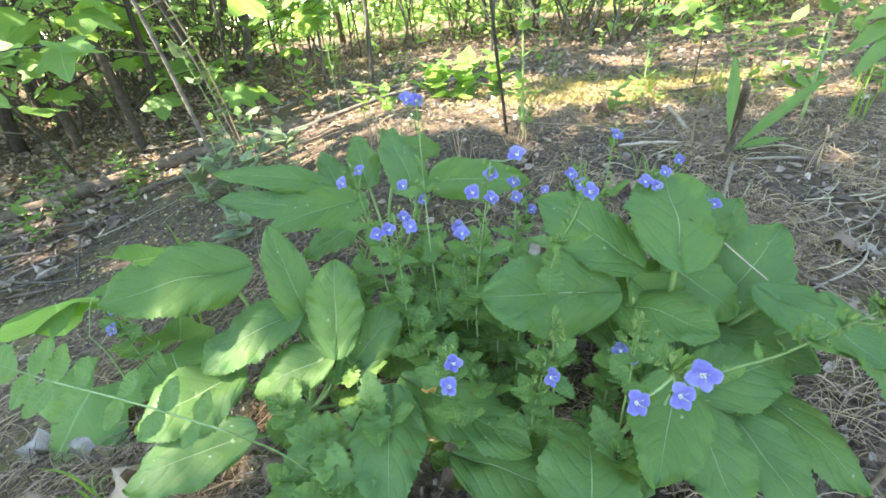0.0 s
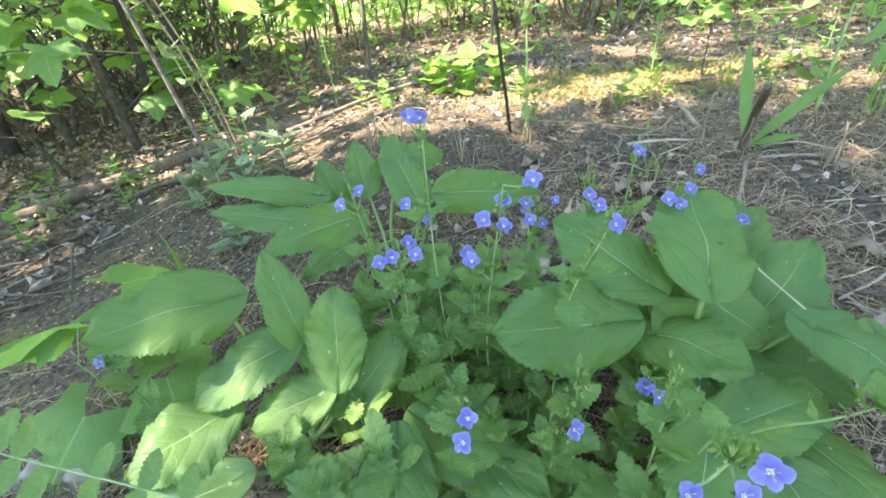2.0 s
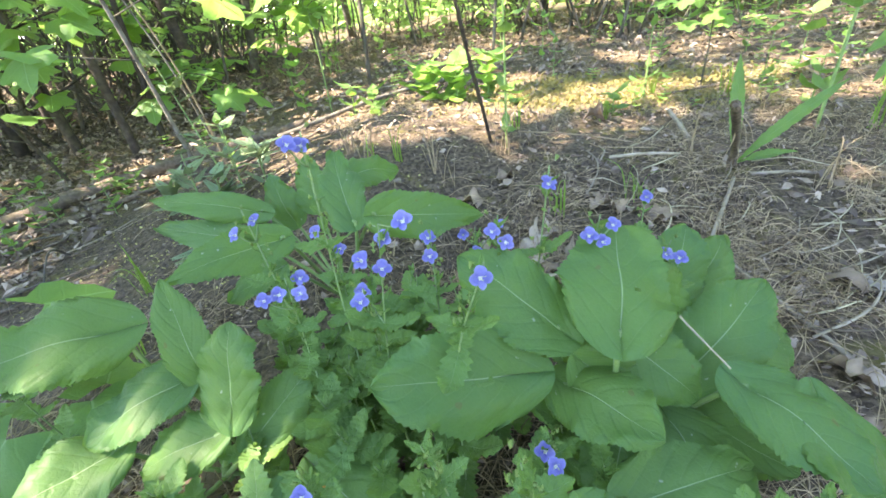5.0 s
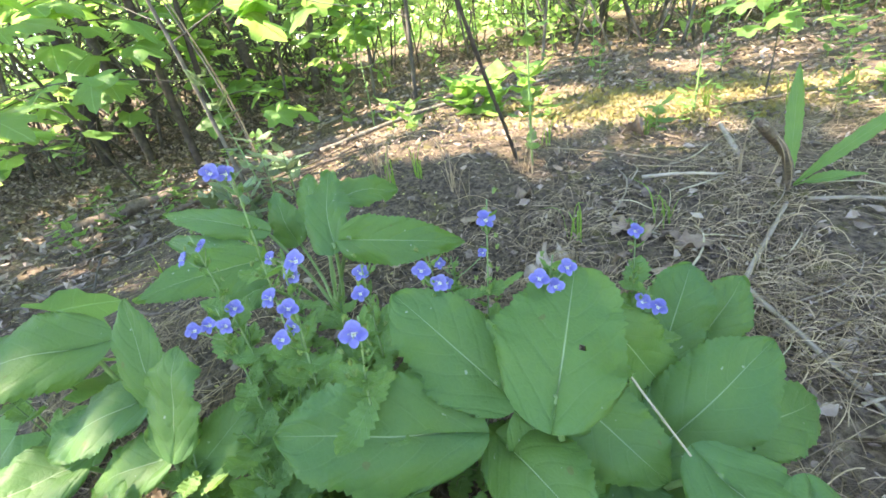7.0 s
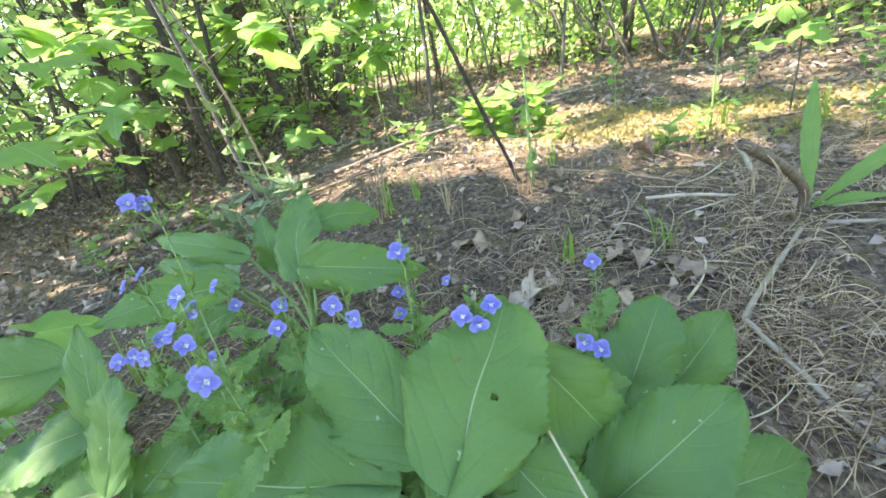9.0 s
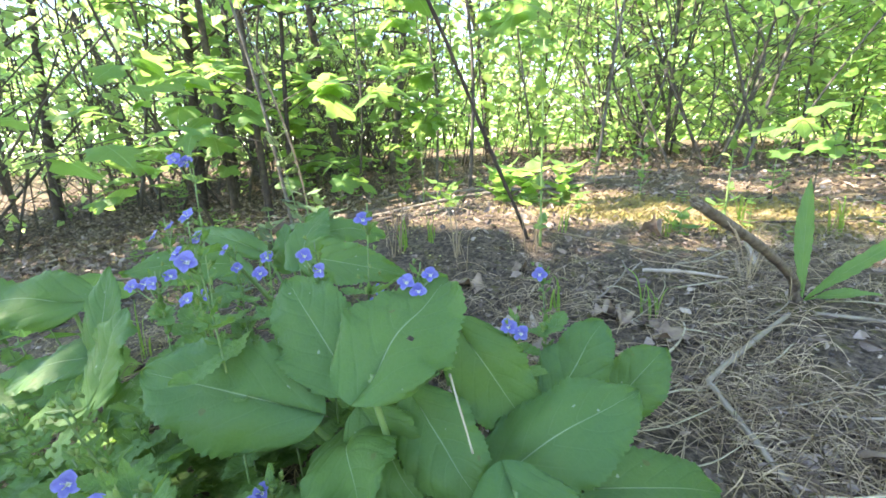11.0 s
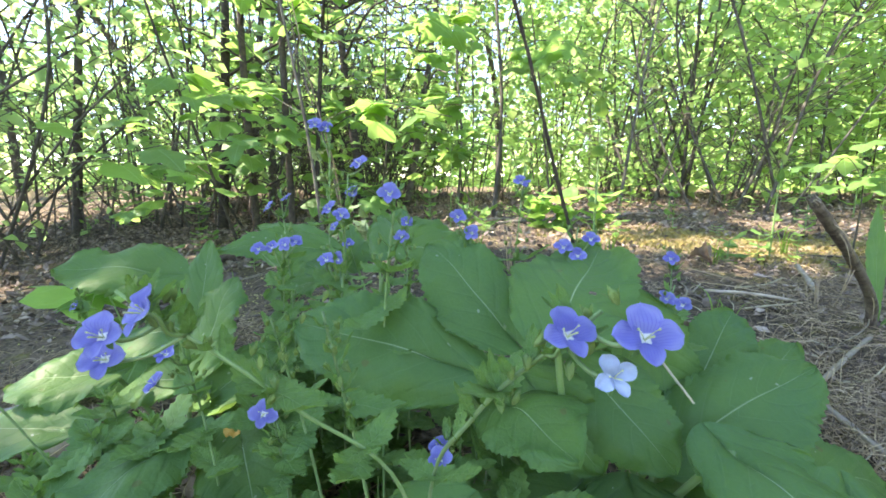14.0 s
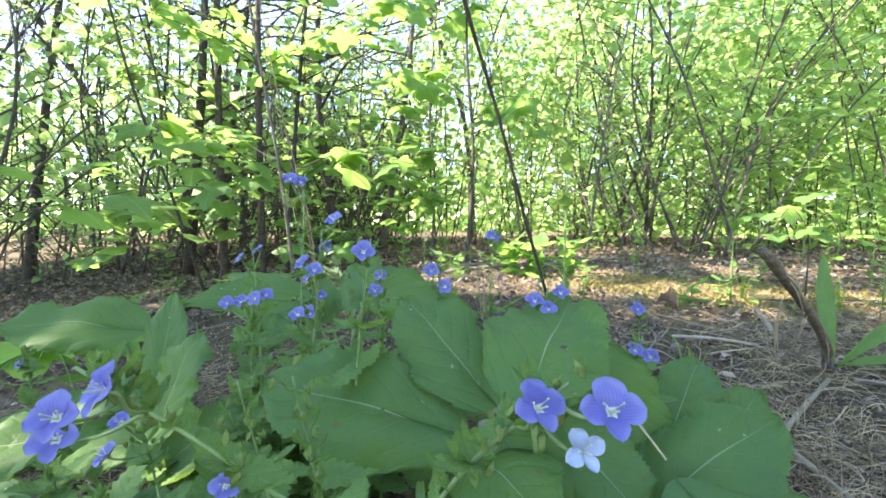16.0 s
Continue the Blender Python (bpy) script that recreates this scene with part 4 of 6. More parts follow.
def leaf_cloud(rng, spots, size, flat=0.6, squash=0.75):
    """Many small pointed leaves, bent along the middle, at the given places."""
    verts, faces = [], []
    for p in spots:
        s = size * rng.uniform(0.55, 1.25)
        a = rng.uniform(0, math.tau)
        tilt = Euler((rng.gauss(0, flat), rng.gauss(0, flat), a)).to_matrix()
        k = len(verts)
        w = s * squash * 0.5
        for v in ((0, 0, 0), (w, s * 0.42, 0.16 * s), (w * 0.55, s * 0.78, 0.06 * s), (0, s, -0.08 * s), (-w * 0.55, s * 0.78, 0.06 * s), (-w, s * 0.42, 0.16 * s), (0, s * 0.5, 0.0)):
            q = tilt @ Vector(v)
            verts.append((p[0] + q.x, p[1] + q.y, p[2] + q.z))
        faces += [(k, k + 1, k + 6), (k + 1, k + 2, k + 6), (k + 2, k + 3, k + 6), (k + 3, k + 4, k + 6), (k + 4, k + 5, k + 6), (k + 5, k, k + 6)]
    me = bpy.data.meshes.new("crown")
    me.from_pydata(verts, [], faces)
    for f in me.polygons:
        f.use_smooth = True
    me.materials.append(WOOD_LEAF)
    return me


def shrub(at, height, stems, leaves, size, seed, low=0.35, lean=0.75, thick=0.011, bark=BARK, label="thin-stemmed leafy woodland shrub in full sun"):
    """Several slender stems from one foot, forking into twigs that carry small leaves."""
    rng = random.Random(seed)
    r = Vector((*at, ground_z(*at) - 0.02))
    bush = thing("woodland_shrub", r, label, "shrub", "woodland shrubs")
    spots, ends, twigs = [], [], bmesh.new()
    for k in range(stems):
        a = rng.uniform(0, math.tau)
        out = lean * rng.uniform(0.1, 1.0) * height * 0.5
        h = height * rng.uniform(0.65, 1.05)
        foot = Vector((rng.gauss(0, .22), rng.gauss(0, .22), 0))
        top = foot + Vector((math.cos(a) * out, math.sin(a) * out, h))
        mid = foot.lerp(top, 0.5) + Vector((rng.gauss(0, .10), rng.gauss(0, .10), 0.08 * h))
        pts = smooth_line([foot, mid, top], 16)
        bm = bmesh.new()
        t0 = thick * rng.uniform(0.55, 1.3)
        tube(bm, pts, t0, 0.003, 6)
        part("trunk", bm, bark, bush)
        bm = twigs
        for q in range(21):
            f = rng.uniform(0.04, 0.98)
            p = pts[int(f * 16)]
            b = rng.uniform(0, math.tau)
            ln = height * rng.uniform(0.08, 0.32) * (1.15 - 0.5 * f)
            e = p + Vector((math.cos(b) * ln, math.sin(b) * ln, ln * rng.uniform(0.1, 0.9)))
            seg = smooth_line([p, p.lerp(e, 0.5) + Vector((0, 0, 0.03)), e], 5)
            tube(bm, seg, t0 * 0.3, 0.0012, 4)
            ends.append((seg, f))
    tagged(part("brush", twigs, bark, bush), kind="stuff")
    keep = [e for e in ends if e[1] > low or rng.random() < 0.35]
    for k in range(leaves):
        seg, f = rng.choice(keep)
        p = seg[rng.randint(1, 5)]
        spots.append((p.x + rng.gauss(0, .05), p.y + rng.gauss(0, .05), max(p.z + rng.gauss(0, .045), 0.05)))
    part("crown", leaf_cloud(rng, spots, size), WOOD_LEAF, bush)
    return bush


SHRUBS = [shrub((2.3, 3.3), 2.0, 10, 3000, 0.050, 1, low=0.05, thick=0.005), shrub((-0.1, 3.6), 2.0, 11, 1250, 0.052, 2, low=0.35, thick=0.006),
          shrub((1.2, 2.75), 1.8, 10, 2700, 0.048, 3, low=0.1, thick=0.005), shrub((-2.2, 3.2), 2.3, 9, 1300, 0.060, 4, low=0.3, thick=0.008),
          shrub((0.40, 2.35), 1.25, 18, 650, 0.045, 5, low=0.3, lean=1.7, thick=0.007, label="dense fan of thin grey stems with few leaves")]
wood = random.Random(77)
# shrubs at negative y are unseen, added to close off the light behind
PLACES = [(-2.3, 0.7), (-2.5, 1.4), (-2.2, 2.0), (-2.9, 2.5), (3.4, 1.2), (4.0, -0.6), (2.6, -2.4), (-1.8, -3.0), (-3.4, -1.2), (-3.6, 0.8), (-3.2, 1.9), (4.2, 0.9), (5.4, 1.6)]
PLACES += [(-2.9 + 0.62 * k + wood.uniform(-.2, .2), 2.75 + wood.uniform(-.25, .5)) for k in range(12) if k not in (8, 10)]
THICKET = [(-1.45, 2.25), (-1.95, 1.75), (-1.7, 2.8), (2.3, 1.6)]
PLACES += THICKET
PLACES += [(-3.6 + 0.95 * k + wood.uniform(-.3, .3), 4.1 + wood.uniform(-.4, .6)) for k in range(10)]
for x, y in PLACES:
    s = wood.uniform(0.8, 1.25)
    pick = SHRUBS[4] if (x, y) in THICKET else wood.choice((SHRUBS[4], SHRUBS[4], SHRUBS[1])) if x < -1.0 else wood.choice(SHRUBS) if x < 0.3 else wood.choice((SHRUBS[0], SHRUBS[2], SHRUBS[0]))
    copy_thing(pick, Matrix.Translation((x, y, ground_z(x, y) - 0.02)) @ Matrix.Rotation(wood.gauss(0, 0.10), 4, "X") @ Matrix.Rotation(wood.gauss(0, 0.16), 4, "Y") @ Matrix.Rotation(wood.uniform(0, 6.28), 4, "Z") @ Matrix.Diagonal((s, s, s * wood.uniform(0.9, 1.2), 1)))


def far_woods(n, seed):
    """The leafy woods beyond, all round."""
    rng = random.Random(seed)
    spots = []
    clumps = []
    for k in range(420):
        a, d = (rng.uniform(0, math.tau) if k % 3 == 0 else rng.uniform(0.25, 2.9)), rng.uniform(6.5, 13.0)
        if math.cos(a) < -0.15 and rng.random() < 0.5:
            continue
        if math.cos(a) < -0.3 and rng.random() < 0.3:
            continue
        clumps.append((math.cos(a) * d, 1 + math.sin(a) * d, rng.random() ** 1.6 * (5.0 if math.cos(a) > -0.25 else 2.9), rng.uniform(0.4, 1.1)))
    for k in range(n):
        x, y, z, r = rng.choice(clumps)
        spots.append((x + rng.gauss(0, r), y + rng.gauss(0, r), max(z + rng.gauss(0, r * 0.8), 0.1)))
    me = leaf_cloud(rng, spots, 0.18)
    me.name = "far_woods"
    ob = tagged(new("far_woods", me), "distant sunlit green woodland foliage", "woods", kind="stuff")
    return ob


far_woods(75000, 9)

def bare_tree(at, top, limbs, reach, label, seed, bark=BARK):
    """A leaning trunk with long, nearly level bare limbs that fork into twigs."""
    rng = random.Random(seed)
    r = Vector((*at, ground_z(*at) - 0.03))
    tree = thing("bare_tree", r, label, "tree", "bare trees")
    line = smooth_line([(0, 0, 0), (Vector(top) - r) * 0.5 + Vector((rng.gauss(0, .05), 0, 0.05)), Vector(top) - r], 20)
    bm = bmesh.new()
    tube(bm, line, 0.026, 0.010, 9, rough=0.06, rng=rng)
    part("trunk", bm, bark, tree)
    for k in range(limbs):
        p = line[rng.randint(6, 20)]
        a = rng.gauss(0, 0.5) + (math.pi if k % 2 else 0)
        ln = reach * rng.uniform(0.55, 1.15)
        e = p + Vector((math.cos(a) * ln, math.sin(a) * ln * 0.6, ln * rng.uniform(-0.25, 0.45)))
        seg = smooth_line([p, p.lerp(e, 0.35) + Vector((0, 0, rng.uniform(-.05, .10))), p.lerp(e, 0.7) + Vector((0, 0, rng.uniform(-.08, .06))), e], 14)
        bm = bmesh.new()
        tube(bm, seg, 0.008, 0.0015, 6, rough=0.1, rng=rng)
        for q in range(9):
            s = seg[rng.randint(3, 14)]
            d = Vector((rng.gauss(math.cos(a) * 0.6, .4), rng.gauss(0, .3), rng.gauss(0.1, .45))) * rng.uniform(0.15, 0.4)
            tube(bm, smooth_line([s, s + d * 0.5 + Vector((0, 0, 0.015)), s + d], 5), 0.0030, 0.0009, 4)
        part("limb", bm, bark, tree)
    return tree


bare_tree((-2.05, 2.0), (-1.75, 2.05, 1.9), 12, 1.0, "leaning grey tree with long bare tangled limbs", 71, DARK_BARK)
bare_tree((-1.30, 2.7), (-1.05, 2.75, 2.2), 11, 1.1, "slim grey tree with bare level limbs", 72)
bare_tree((-1.75, 1.55), (-1.62, 1.6, 2.0), 14, 0.9, "slim grey tree with bare level limbs", 74, DARK_BARK)
bare_tree((-2.3, 2.4), (-2.0, 2.4, 2.4), 13, 1.2, "leaning grey tree with long bare tangled limbs", 75)
bare_tree((-1.2, 2.05), (-1.35, 2.1, 1.8), 12, 0.9, "slim grey tree with bare level limbs", 76, DARK_BARK)
bare_tree((-2.6, 1.3), (-2.3, 1.4, 1.7), 10, 0.9, "leaning grey tree with long bare tangled limbs", 73, DARK_BARK)

# maples close by
maple((-1.08, 1.36), [([(-1.08, 1.36, 0), (-1.09, 1.36, 0.6), (-1.12, 1.40, 1.3), (-1.10, 1.42, 2.0)], 0.015),
                      ([(-1.00, 1.40, 0), (-0.96, 1.42, 0.6), (-0.90, 1.44, 1.2), (-0.80, 1.5, 1.9)], 0.010)], 10, "young maple with thin dark trunks and flat lobed leaves", 3, bark=DARK_BARK)
maple((-1.41, 1.47), [([(-1.41, 1.47, 0), (-1.43, 1.47, 0.6), (-1.46, 1.50, 1.3), (-1.50, 1.55, 2.3)], 0.019)], 12, "young maple with a slender dark trunk and lobed leaves", 4, bark=DARK_BARK)
maple((-0.62, 1.02), [([(-0.62, 1.02, 0), (-0.66, 1.0, 0.35), (-0.72, 0.98, 0.7), (-0.80, 0.96, 1.2)], 0.0055)], 6, "spindly maple sapling with broad light-green leaves", 5, spread=0.42, low=0.25)
maple((-1.22, 1.22), [([(-1.22, 1.22, 0), (-1.10, 1.00, 0.30), (-1.00, 0.82, 0.60), (-0.95, 0.7, 0.95)], 0.0055)], 6, "spindly maple sapling with broad light-green leaves", 6, spread=0.45, low=0.2)
maple((-0.35, 1.75), [([(-0.35, 1.75, 0), (-0.33, 1.76, 0.5), (-0.38, 1.8, 1.0), (-0.36, 1.8, 1.6)], 0.009)], 8, "slim maple sapling with light-green leaves", 7, spread=0.4, low=0.35)
maple((-0.62, 2.0), [([(-0.62, 2.0, 0), (-0.60, 2.0, 0.4), (-0.64, 2.02, 0.8), (-0.62, 2.05, 1.3)], 0.007)], 8, "slim maple sapling with light-green leaves", 31, spread=0.40, low=0.12)
maple((-1.05, 1.95), [([(-1.05, 1.95, 0), (-1.0, 1.96, 0.4), (-1.03, 2.0, 0.8), (-1.0, 2.0, 1.3)], 0.007)], 8, "slim maple sapling with light-green leaves", 32, spread=0.42, low=0.12)
maple((0.60, 1.18), [([(0.60, 1.18, 0), (0.602, 1.18, 0.14), (0.598, 1.177, 0.21)], 0.0022)], 2, "small maple seedling with pale lobed leaves", 8, spread=0.07, low=0.22, leaf=0.55)


def shade_tree(foot_at, over, height, leaves, spread, seed, gaps=(), leaf=0.085):
    """Added leaning tree: high unseen crown between the sun and the place called over."""
    rng = random.Random(seed)
    foot = Vector((*foot_at, ground_z(*foot_at) - 0.05))
    tree = thing("leaning_tree", foot, "added grey leaning tree with a high unseen crown for shade", "tree", "tall trees")
    centre = Vector(over) + SUN_DIR * (height / SUN_DIR.z) - foot
    line = smooth_line([(0, 0, 0), centre * 0.10 + Vector((0, 0, 1.0)), centre * 0.5 + Vector((0, 0, 0.7)), centre], 20)
    bm = bmesh.new()
    tube(bm, line, 0.032, 0.012, 10, rough=0.05, rng=rng)
    part("trunk", bm, BARK, tree)
    spots = []
    for k in range(26):
        e = centre + Vector((rng.gauss(0, spread), rng.gauss(0, spread), rng.gauss(0, .28)))
        p = line[rng.randint(13, 20)]
        seg = smooth_line([p, p.lerp(e, 0.5) + Vector((0, 0, 0.08)), e], 8)
        bm = bmesh.new()
        tube(bm, seg, 0.010, 0.002, 5)
        part("limb", bm, BARK, tree)
        for q in range(leaves // 26):
            spots.append(e + Vector((rng.gauss(0, spread / 2), rng.gauss(0, spread / 2), rng.gauss(0, .12))))
    # gaps cut out of the crown to let sun patches through at chosen places
    for gx, gy, gz, gr in gaps:
        g = Vector((gx, gy, gz)) - foot
        spots = [s for s in spots if ((s - g) - SUN_DIR * (s - g).dot(SUN_DIR)).length > gr]
    part("crown", leaf_cloud(rng, spots, leaf, flat=0.5), WOOD_LEAF, tree)
    return tree


# sun patches: places where the added crowns are cut open
SUN_GAPS = ((-0.190, 0.203, 0.053, 0.073), (-0.092, 0.240, 0.078, 0.048), (0.262, 0.405, 0.11, 0.040), (0.10, 0.86, 0.06, 0.04), (0.02, 1.02, 0.1, 0.15), (-0.25, 0.98, 0.06, 0.13), (-0.07, 0.94, 0.09, 0.13), (-0.30, 0.90, 0.05, 0.09), (0.05, 1.22, 0.14, 0.12), (-0.28, 0.82, 0.06, 0.06),
            (0.20, 1.10, 0.08, 0.10), (0.42, 1.20, 0.08, 0.13), (0.70, 1.22, 0.08, 0.12), (0.95, 1.35, 0.08, 0.10), (0.15, 1.42, 0.08, 0.09), (0.55, 1.62, 0.08, 0.07), (-0.50, 0.80, 0.0, 0.05),
            (-0.72, 0.92, -0.05, 0.05), (-0.45, 1.06, 0.03, 0.07), (-0.95, 0.85, -0.08, 0.06), (-0.62, 0.62, -0.03, 0.06), (-0.85, 0.70, -0.05, 0.07), (-0.70, 1.60, 0.0, 0.10), (-0.30, 1.65, 0.05, 0.12), (-0.85, 1.15, -0.02, 0.05), (-0.30, 1.25, 0.0, 0.08), (-0.62, 1.30, 0.0, 0.05), (0.62, 0.70, 0.02, 0.03))
flecks = random.Random(23)
FLECKS = [(flecks.uniform(-1.5, 1.5), flecks.uniform(0.85, 2.3), 0.06, flecks.uniform(0.018, 0.062)) for k in range(120)]
FLECKS += [(flecks.uniform(-1.3, -0.45), flecks.uniform(0.5, 1.5), -0.03, flecks.uniform(0.012, 0.03)) for k in range(40)]
FLECKS += [(flecks.uniform(-1.7, -0.35), flecks.uniform(0.95, 2.1), flecks.uniform(0.25, 0.8), flecks.uniform(0.05, 0.12)) for k in range(60)]
FLECKS += [(-0.60, 1.33, 0.02, 0.13), (-0.50, 1.50, 0.02, 0.12), (-0.55, 1.24, 0.02, 0.09), (-0.82, 1.17, 0.0, 0.06), (-0.86, 1.0, 0.0, 0.05), (-0.68, 0.82, 0.0, 0.035), (-0.97, 0.98, 0.0, 0.06), (-0.95, 0.80, 0.0, 0.05), (-0.98, 0.88, 0.0, 0.04)]
FLECKS += [(0.14, 0.80, 0.05, 0.045), (0.24, 0.86, 0.05, 0.05), (0.34, 0.92, 0.05, 0.05), (0.46, 0.98, 0.05, 0.06), (0.05, 0.93, 0.06, 0.05), (0.62, 0.94, 0.05, 0.05), (0.75, 1.02, 0.05, 0.06), (0.30, 0.72, 0.04, 0.03)]
FLECKS += [(-0.25, 1.35, 0.05, 0.12), (-0.10, 1.50, 0.05, 0.10), (-0.35, 1.55, 0.05, 0.10), (-0.20, 1.75, 0.05, 0.12)]
FLECKS += [(flecks.uniform(-2.7, -0.9), flecks.uniform(0.6, 2.1), -0.03, flecks.uniform(0.025, 0.07)) for k in range(50)]
FLECKS += [(-0.115, 0.350, 0.14, 0.036), (-0.03, 0.46, 0.15, 0.03), (-0.20, 0.47, 0.12, 0.03)]
FLECKS += [(flecks.uniform(-1.15, -0.4), flecks.uniform(0.9, 1.5), 0.0, flecks.uniform(0.03, 0.08)) for k in range(36)]
SUN_GAPS += tuple(FLECKS)
# trees added to shade plants and slope; their crowns stay out of view
shade_tree((-3.2, 1.1), (0.24, 0.44, 0.05), 3.1, 10000, 0.36, 12, SUN_GAPS, leaf=0.064)
shade_tree((-4.0, 2.6), (-0.80, 0.68, 0.0), 3.4, 2900, 0.26, 13, SUN_GAPS, leaf=0.07)
shade_tree((-3.4, -0.4), (-0.44, 0.42, 0.0), 3.0, 5600, 0.27, 16, SUN_GAPS, leaf=0.064)
shade_tree((-1.2, 4.6), (0.80, 1.8, 0.1), 3.1, 4200, 0.55, 14, SUN_GAPS, leaf=0.07)
shade_tree((-5.6, 0.4), (-2.5, 1.2, 0.0), 3.6, 4200, 0.55, 19, SUN_GAPS, leaf=0.10)
shade_tree((-4.8, 1.9), (-1.9, 2.7, 0.1), 3.5, 4200, 0.6, 17, SUN_GAPS, leaf=0.08)


rod("fallen_branch", [(-1.16, 0.85, ground_z(-1.16, 0.85) + 0.012), (-1.0, 1.05, ground_z(-1.0, 1.05) + 0.016), (-0.75, 1.20, ground_z(-0.75, 1.20) + 0.014), (-0.45, 1.30, ground_z(-0.45, 1.30) + 0.010)], 0.022, 0.016, BROWN_WOOD, "mossy dark fallen branch half sunk in litter", "branch", n=30, seed=21)
rod("fallen_branch", [(-1.05, 0.78, ground_z(-1.05, 0.78) + 0.008), (-0.85, 0.95, ground_z(-0.85, 0.95) + 0.010), (-0.62, 1.06, ground_z(-0.62, 1.06) + 0.010)], 0.009, 0.006, BROWN_WOOD, "weathered brown fallen branch on the litter", "branch", n=24, seed=22)
rod("fallen_branch", [(-0.50, 1.22, ground_z(-0.50, 1.22) + 0.010), (-0.20, 1.42, ground_z(-0.20, 1.42) + 0.014), (0.15, 1.62, ground_z(0.15, 1.62) + 0.010)], 0.008, 0.006, BARK, "grey-brown fallen branch on the litter", "branch", n=24, seed=23)
rod("twig", [(-0.74, 0.72, ground_z(-0.74, 0.72) + 0.01), (-0.70, 0.66, ground_z(-0.70, 0.66) + 0.05), (-0.66, 0.58, ground_z(-0.66, 0.58) + 0.008)], 0.0022, 0.0014, BARK, "thin grey twig bent over bare soil", "twig", seed=24)
rod("bare_sapling", [(-0.50, 0.96, ground_z(-0.50, 0.96) - 0.01), (-0.53, 0.96, 0.22), (-0.60, 0.94, 0.50), (-0.66, 0.92, 0.85)], 0.0022, 0.0012, STRAW, "tall pale dry bare sapling among maples", "sapling", n=24, seed=25)
rod("bare_sapling", [(-0.52, 0.99, ground_z(-0.52, 0.99) - 0.01), (-0.58, 1.00, 0.25), (-0.68, 1.0, 0.55), (-0.74, 1.0, 0.9)], 0.0024, 0.0013, BARK, "tall pale dry bare sapling among maples", "sapling", n=24, seed=26)


tw = random.Random(51)
for k in range(46):
    x, y = (tw.uniform(-1.2, 1.6), tw.uniform(0.95, 2.3)) if k < 34 else (tw.uniform(-1.1, -0.45), tw.uniform(0.5, 1.0))
    a, ln = tw.uniform(-0.5, 0.9), tw.uniform(0.08, 0.34)
    line = []
    for f in (0, 0.35, 0.7, 1):
        px, py = x + math.cos(a + f * 0.25) * ln * f, y + math.sin(a + f * 0.25) * ln * f * 0.8
        line.append((px, py, ground_z(px, py) + 0.006 + tw.uniform(0, 0.008)))
    t0 = tw.uniform(0.0016, 0.0048)
    rod("twig", line, t0, t0 * 0.6, tw.choice((DEAD_WOOD, BARK, BROWN_WOOD)) if k < 34 else tw.choice((BARK, BROWN_WOOD)), "dry twig lying in the leaf litter", "twig", sides=6, n=10, seed=300 + k)


for k in range(110):
    x, y = tw.uniform(-1.25, -0.36), tw.uniform(0.45, 1.25)
    a, ln = tw.gauss(0.62, 0.28), tw.uniform(0.03, 0.16)
    line = []
    for f in (0, 0.5, 1):
        px, py = x + math.cos(a + f * 0.2) * ln * f, y + math.sin(a + f * 0.2) * ln * f
        line.append((px, py, ground_z(px, py) + 0.003 + tw.uniform(0, 0.004)))
    t0 = tw.uniform(0.0007, 0.0026)
    rod("twig", line, t0, t0 * 0.5, tw.choice((BARK, BROWN_WOOD, BROWN_WOOD, DEAD_WOOD)), "thin dry twig on dark shaded soil", "twig", sides=5, n=6, seed=500 + k)


for k in range(60):
    x, y = tw.uniform(0.22, 0.80), tw.uniform(0.36, 0.86)
    a, ln = tw.uniform(-0.9, 0.9), tw.uniform(0.04, 0.16)
    line = []
    for f in (0, 0.35, 0.7, 1):
        px, py = x + math.cos(a + f * 0.5) * ln * f, y + math.sin(a + f * 0.5) * ln * f
        line.append((px, py, ground_z(px, py) + 0.006 + 0.016 * math.sin(math.pi * f) * tw.random()))
    t0 = tw.uniform(0.0006, 0.0017)
    rod("dry_stalk", line, t0, t0 * 0.6, tw.choice((PALE_STRAW, PALE_STRAW, DEAD_WOOD, BROWN_WOOD)), "broken dry stalk lying on matted straw", "stalk", sides=5, n=9, seed=700 + k)
rod("twig", [(0.478, 0.705, ground_z(0.478, 0.705) + 0.006), (0.53, 0.70, ground_z(0.53, 0.70) + 0.008), (0.585, 0.69, ground_z(0.585, 0.69) + 0.006)], 0.0026, 0.0020, DEAD_WOOD, "pale dry twig lying on the litter", "twig", seed=31)


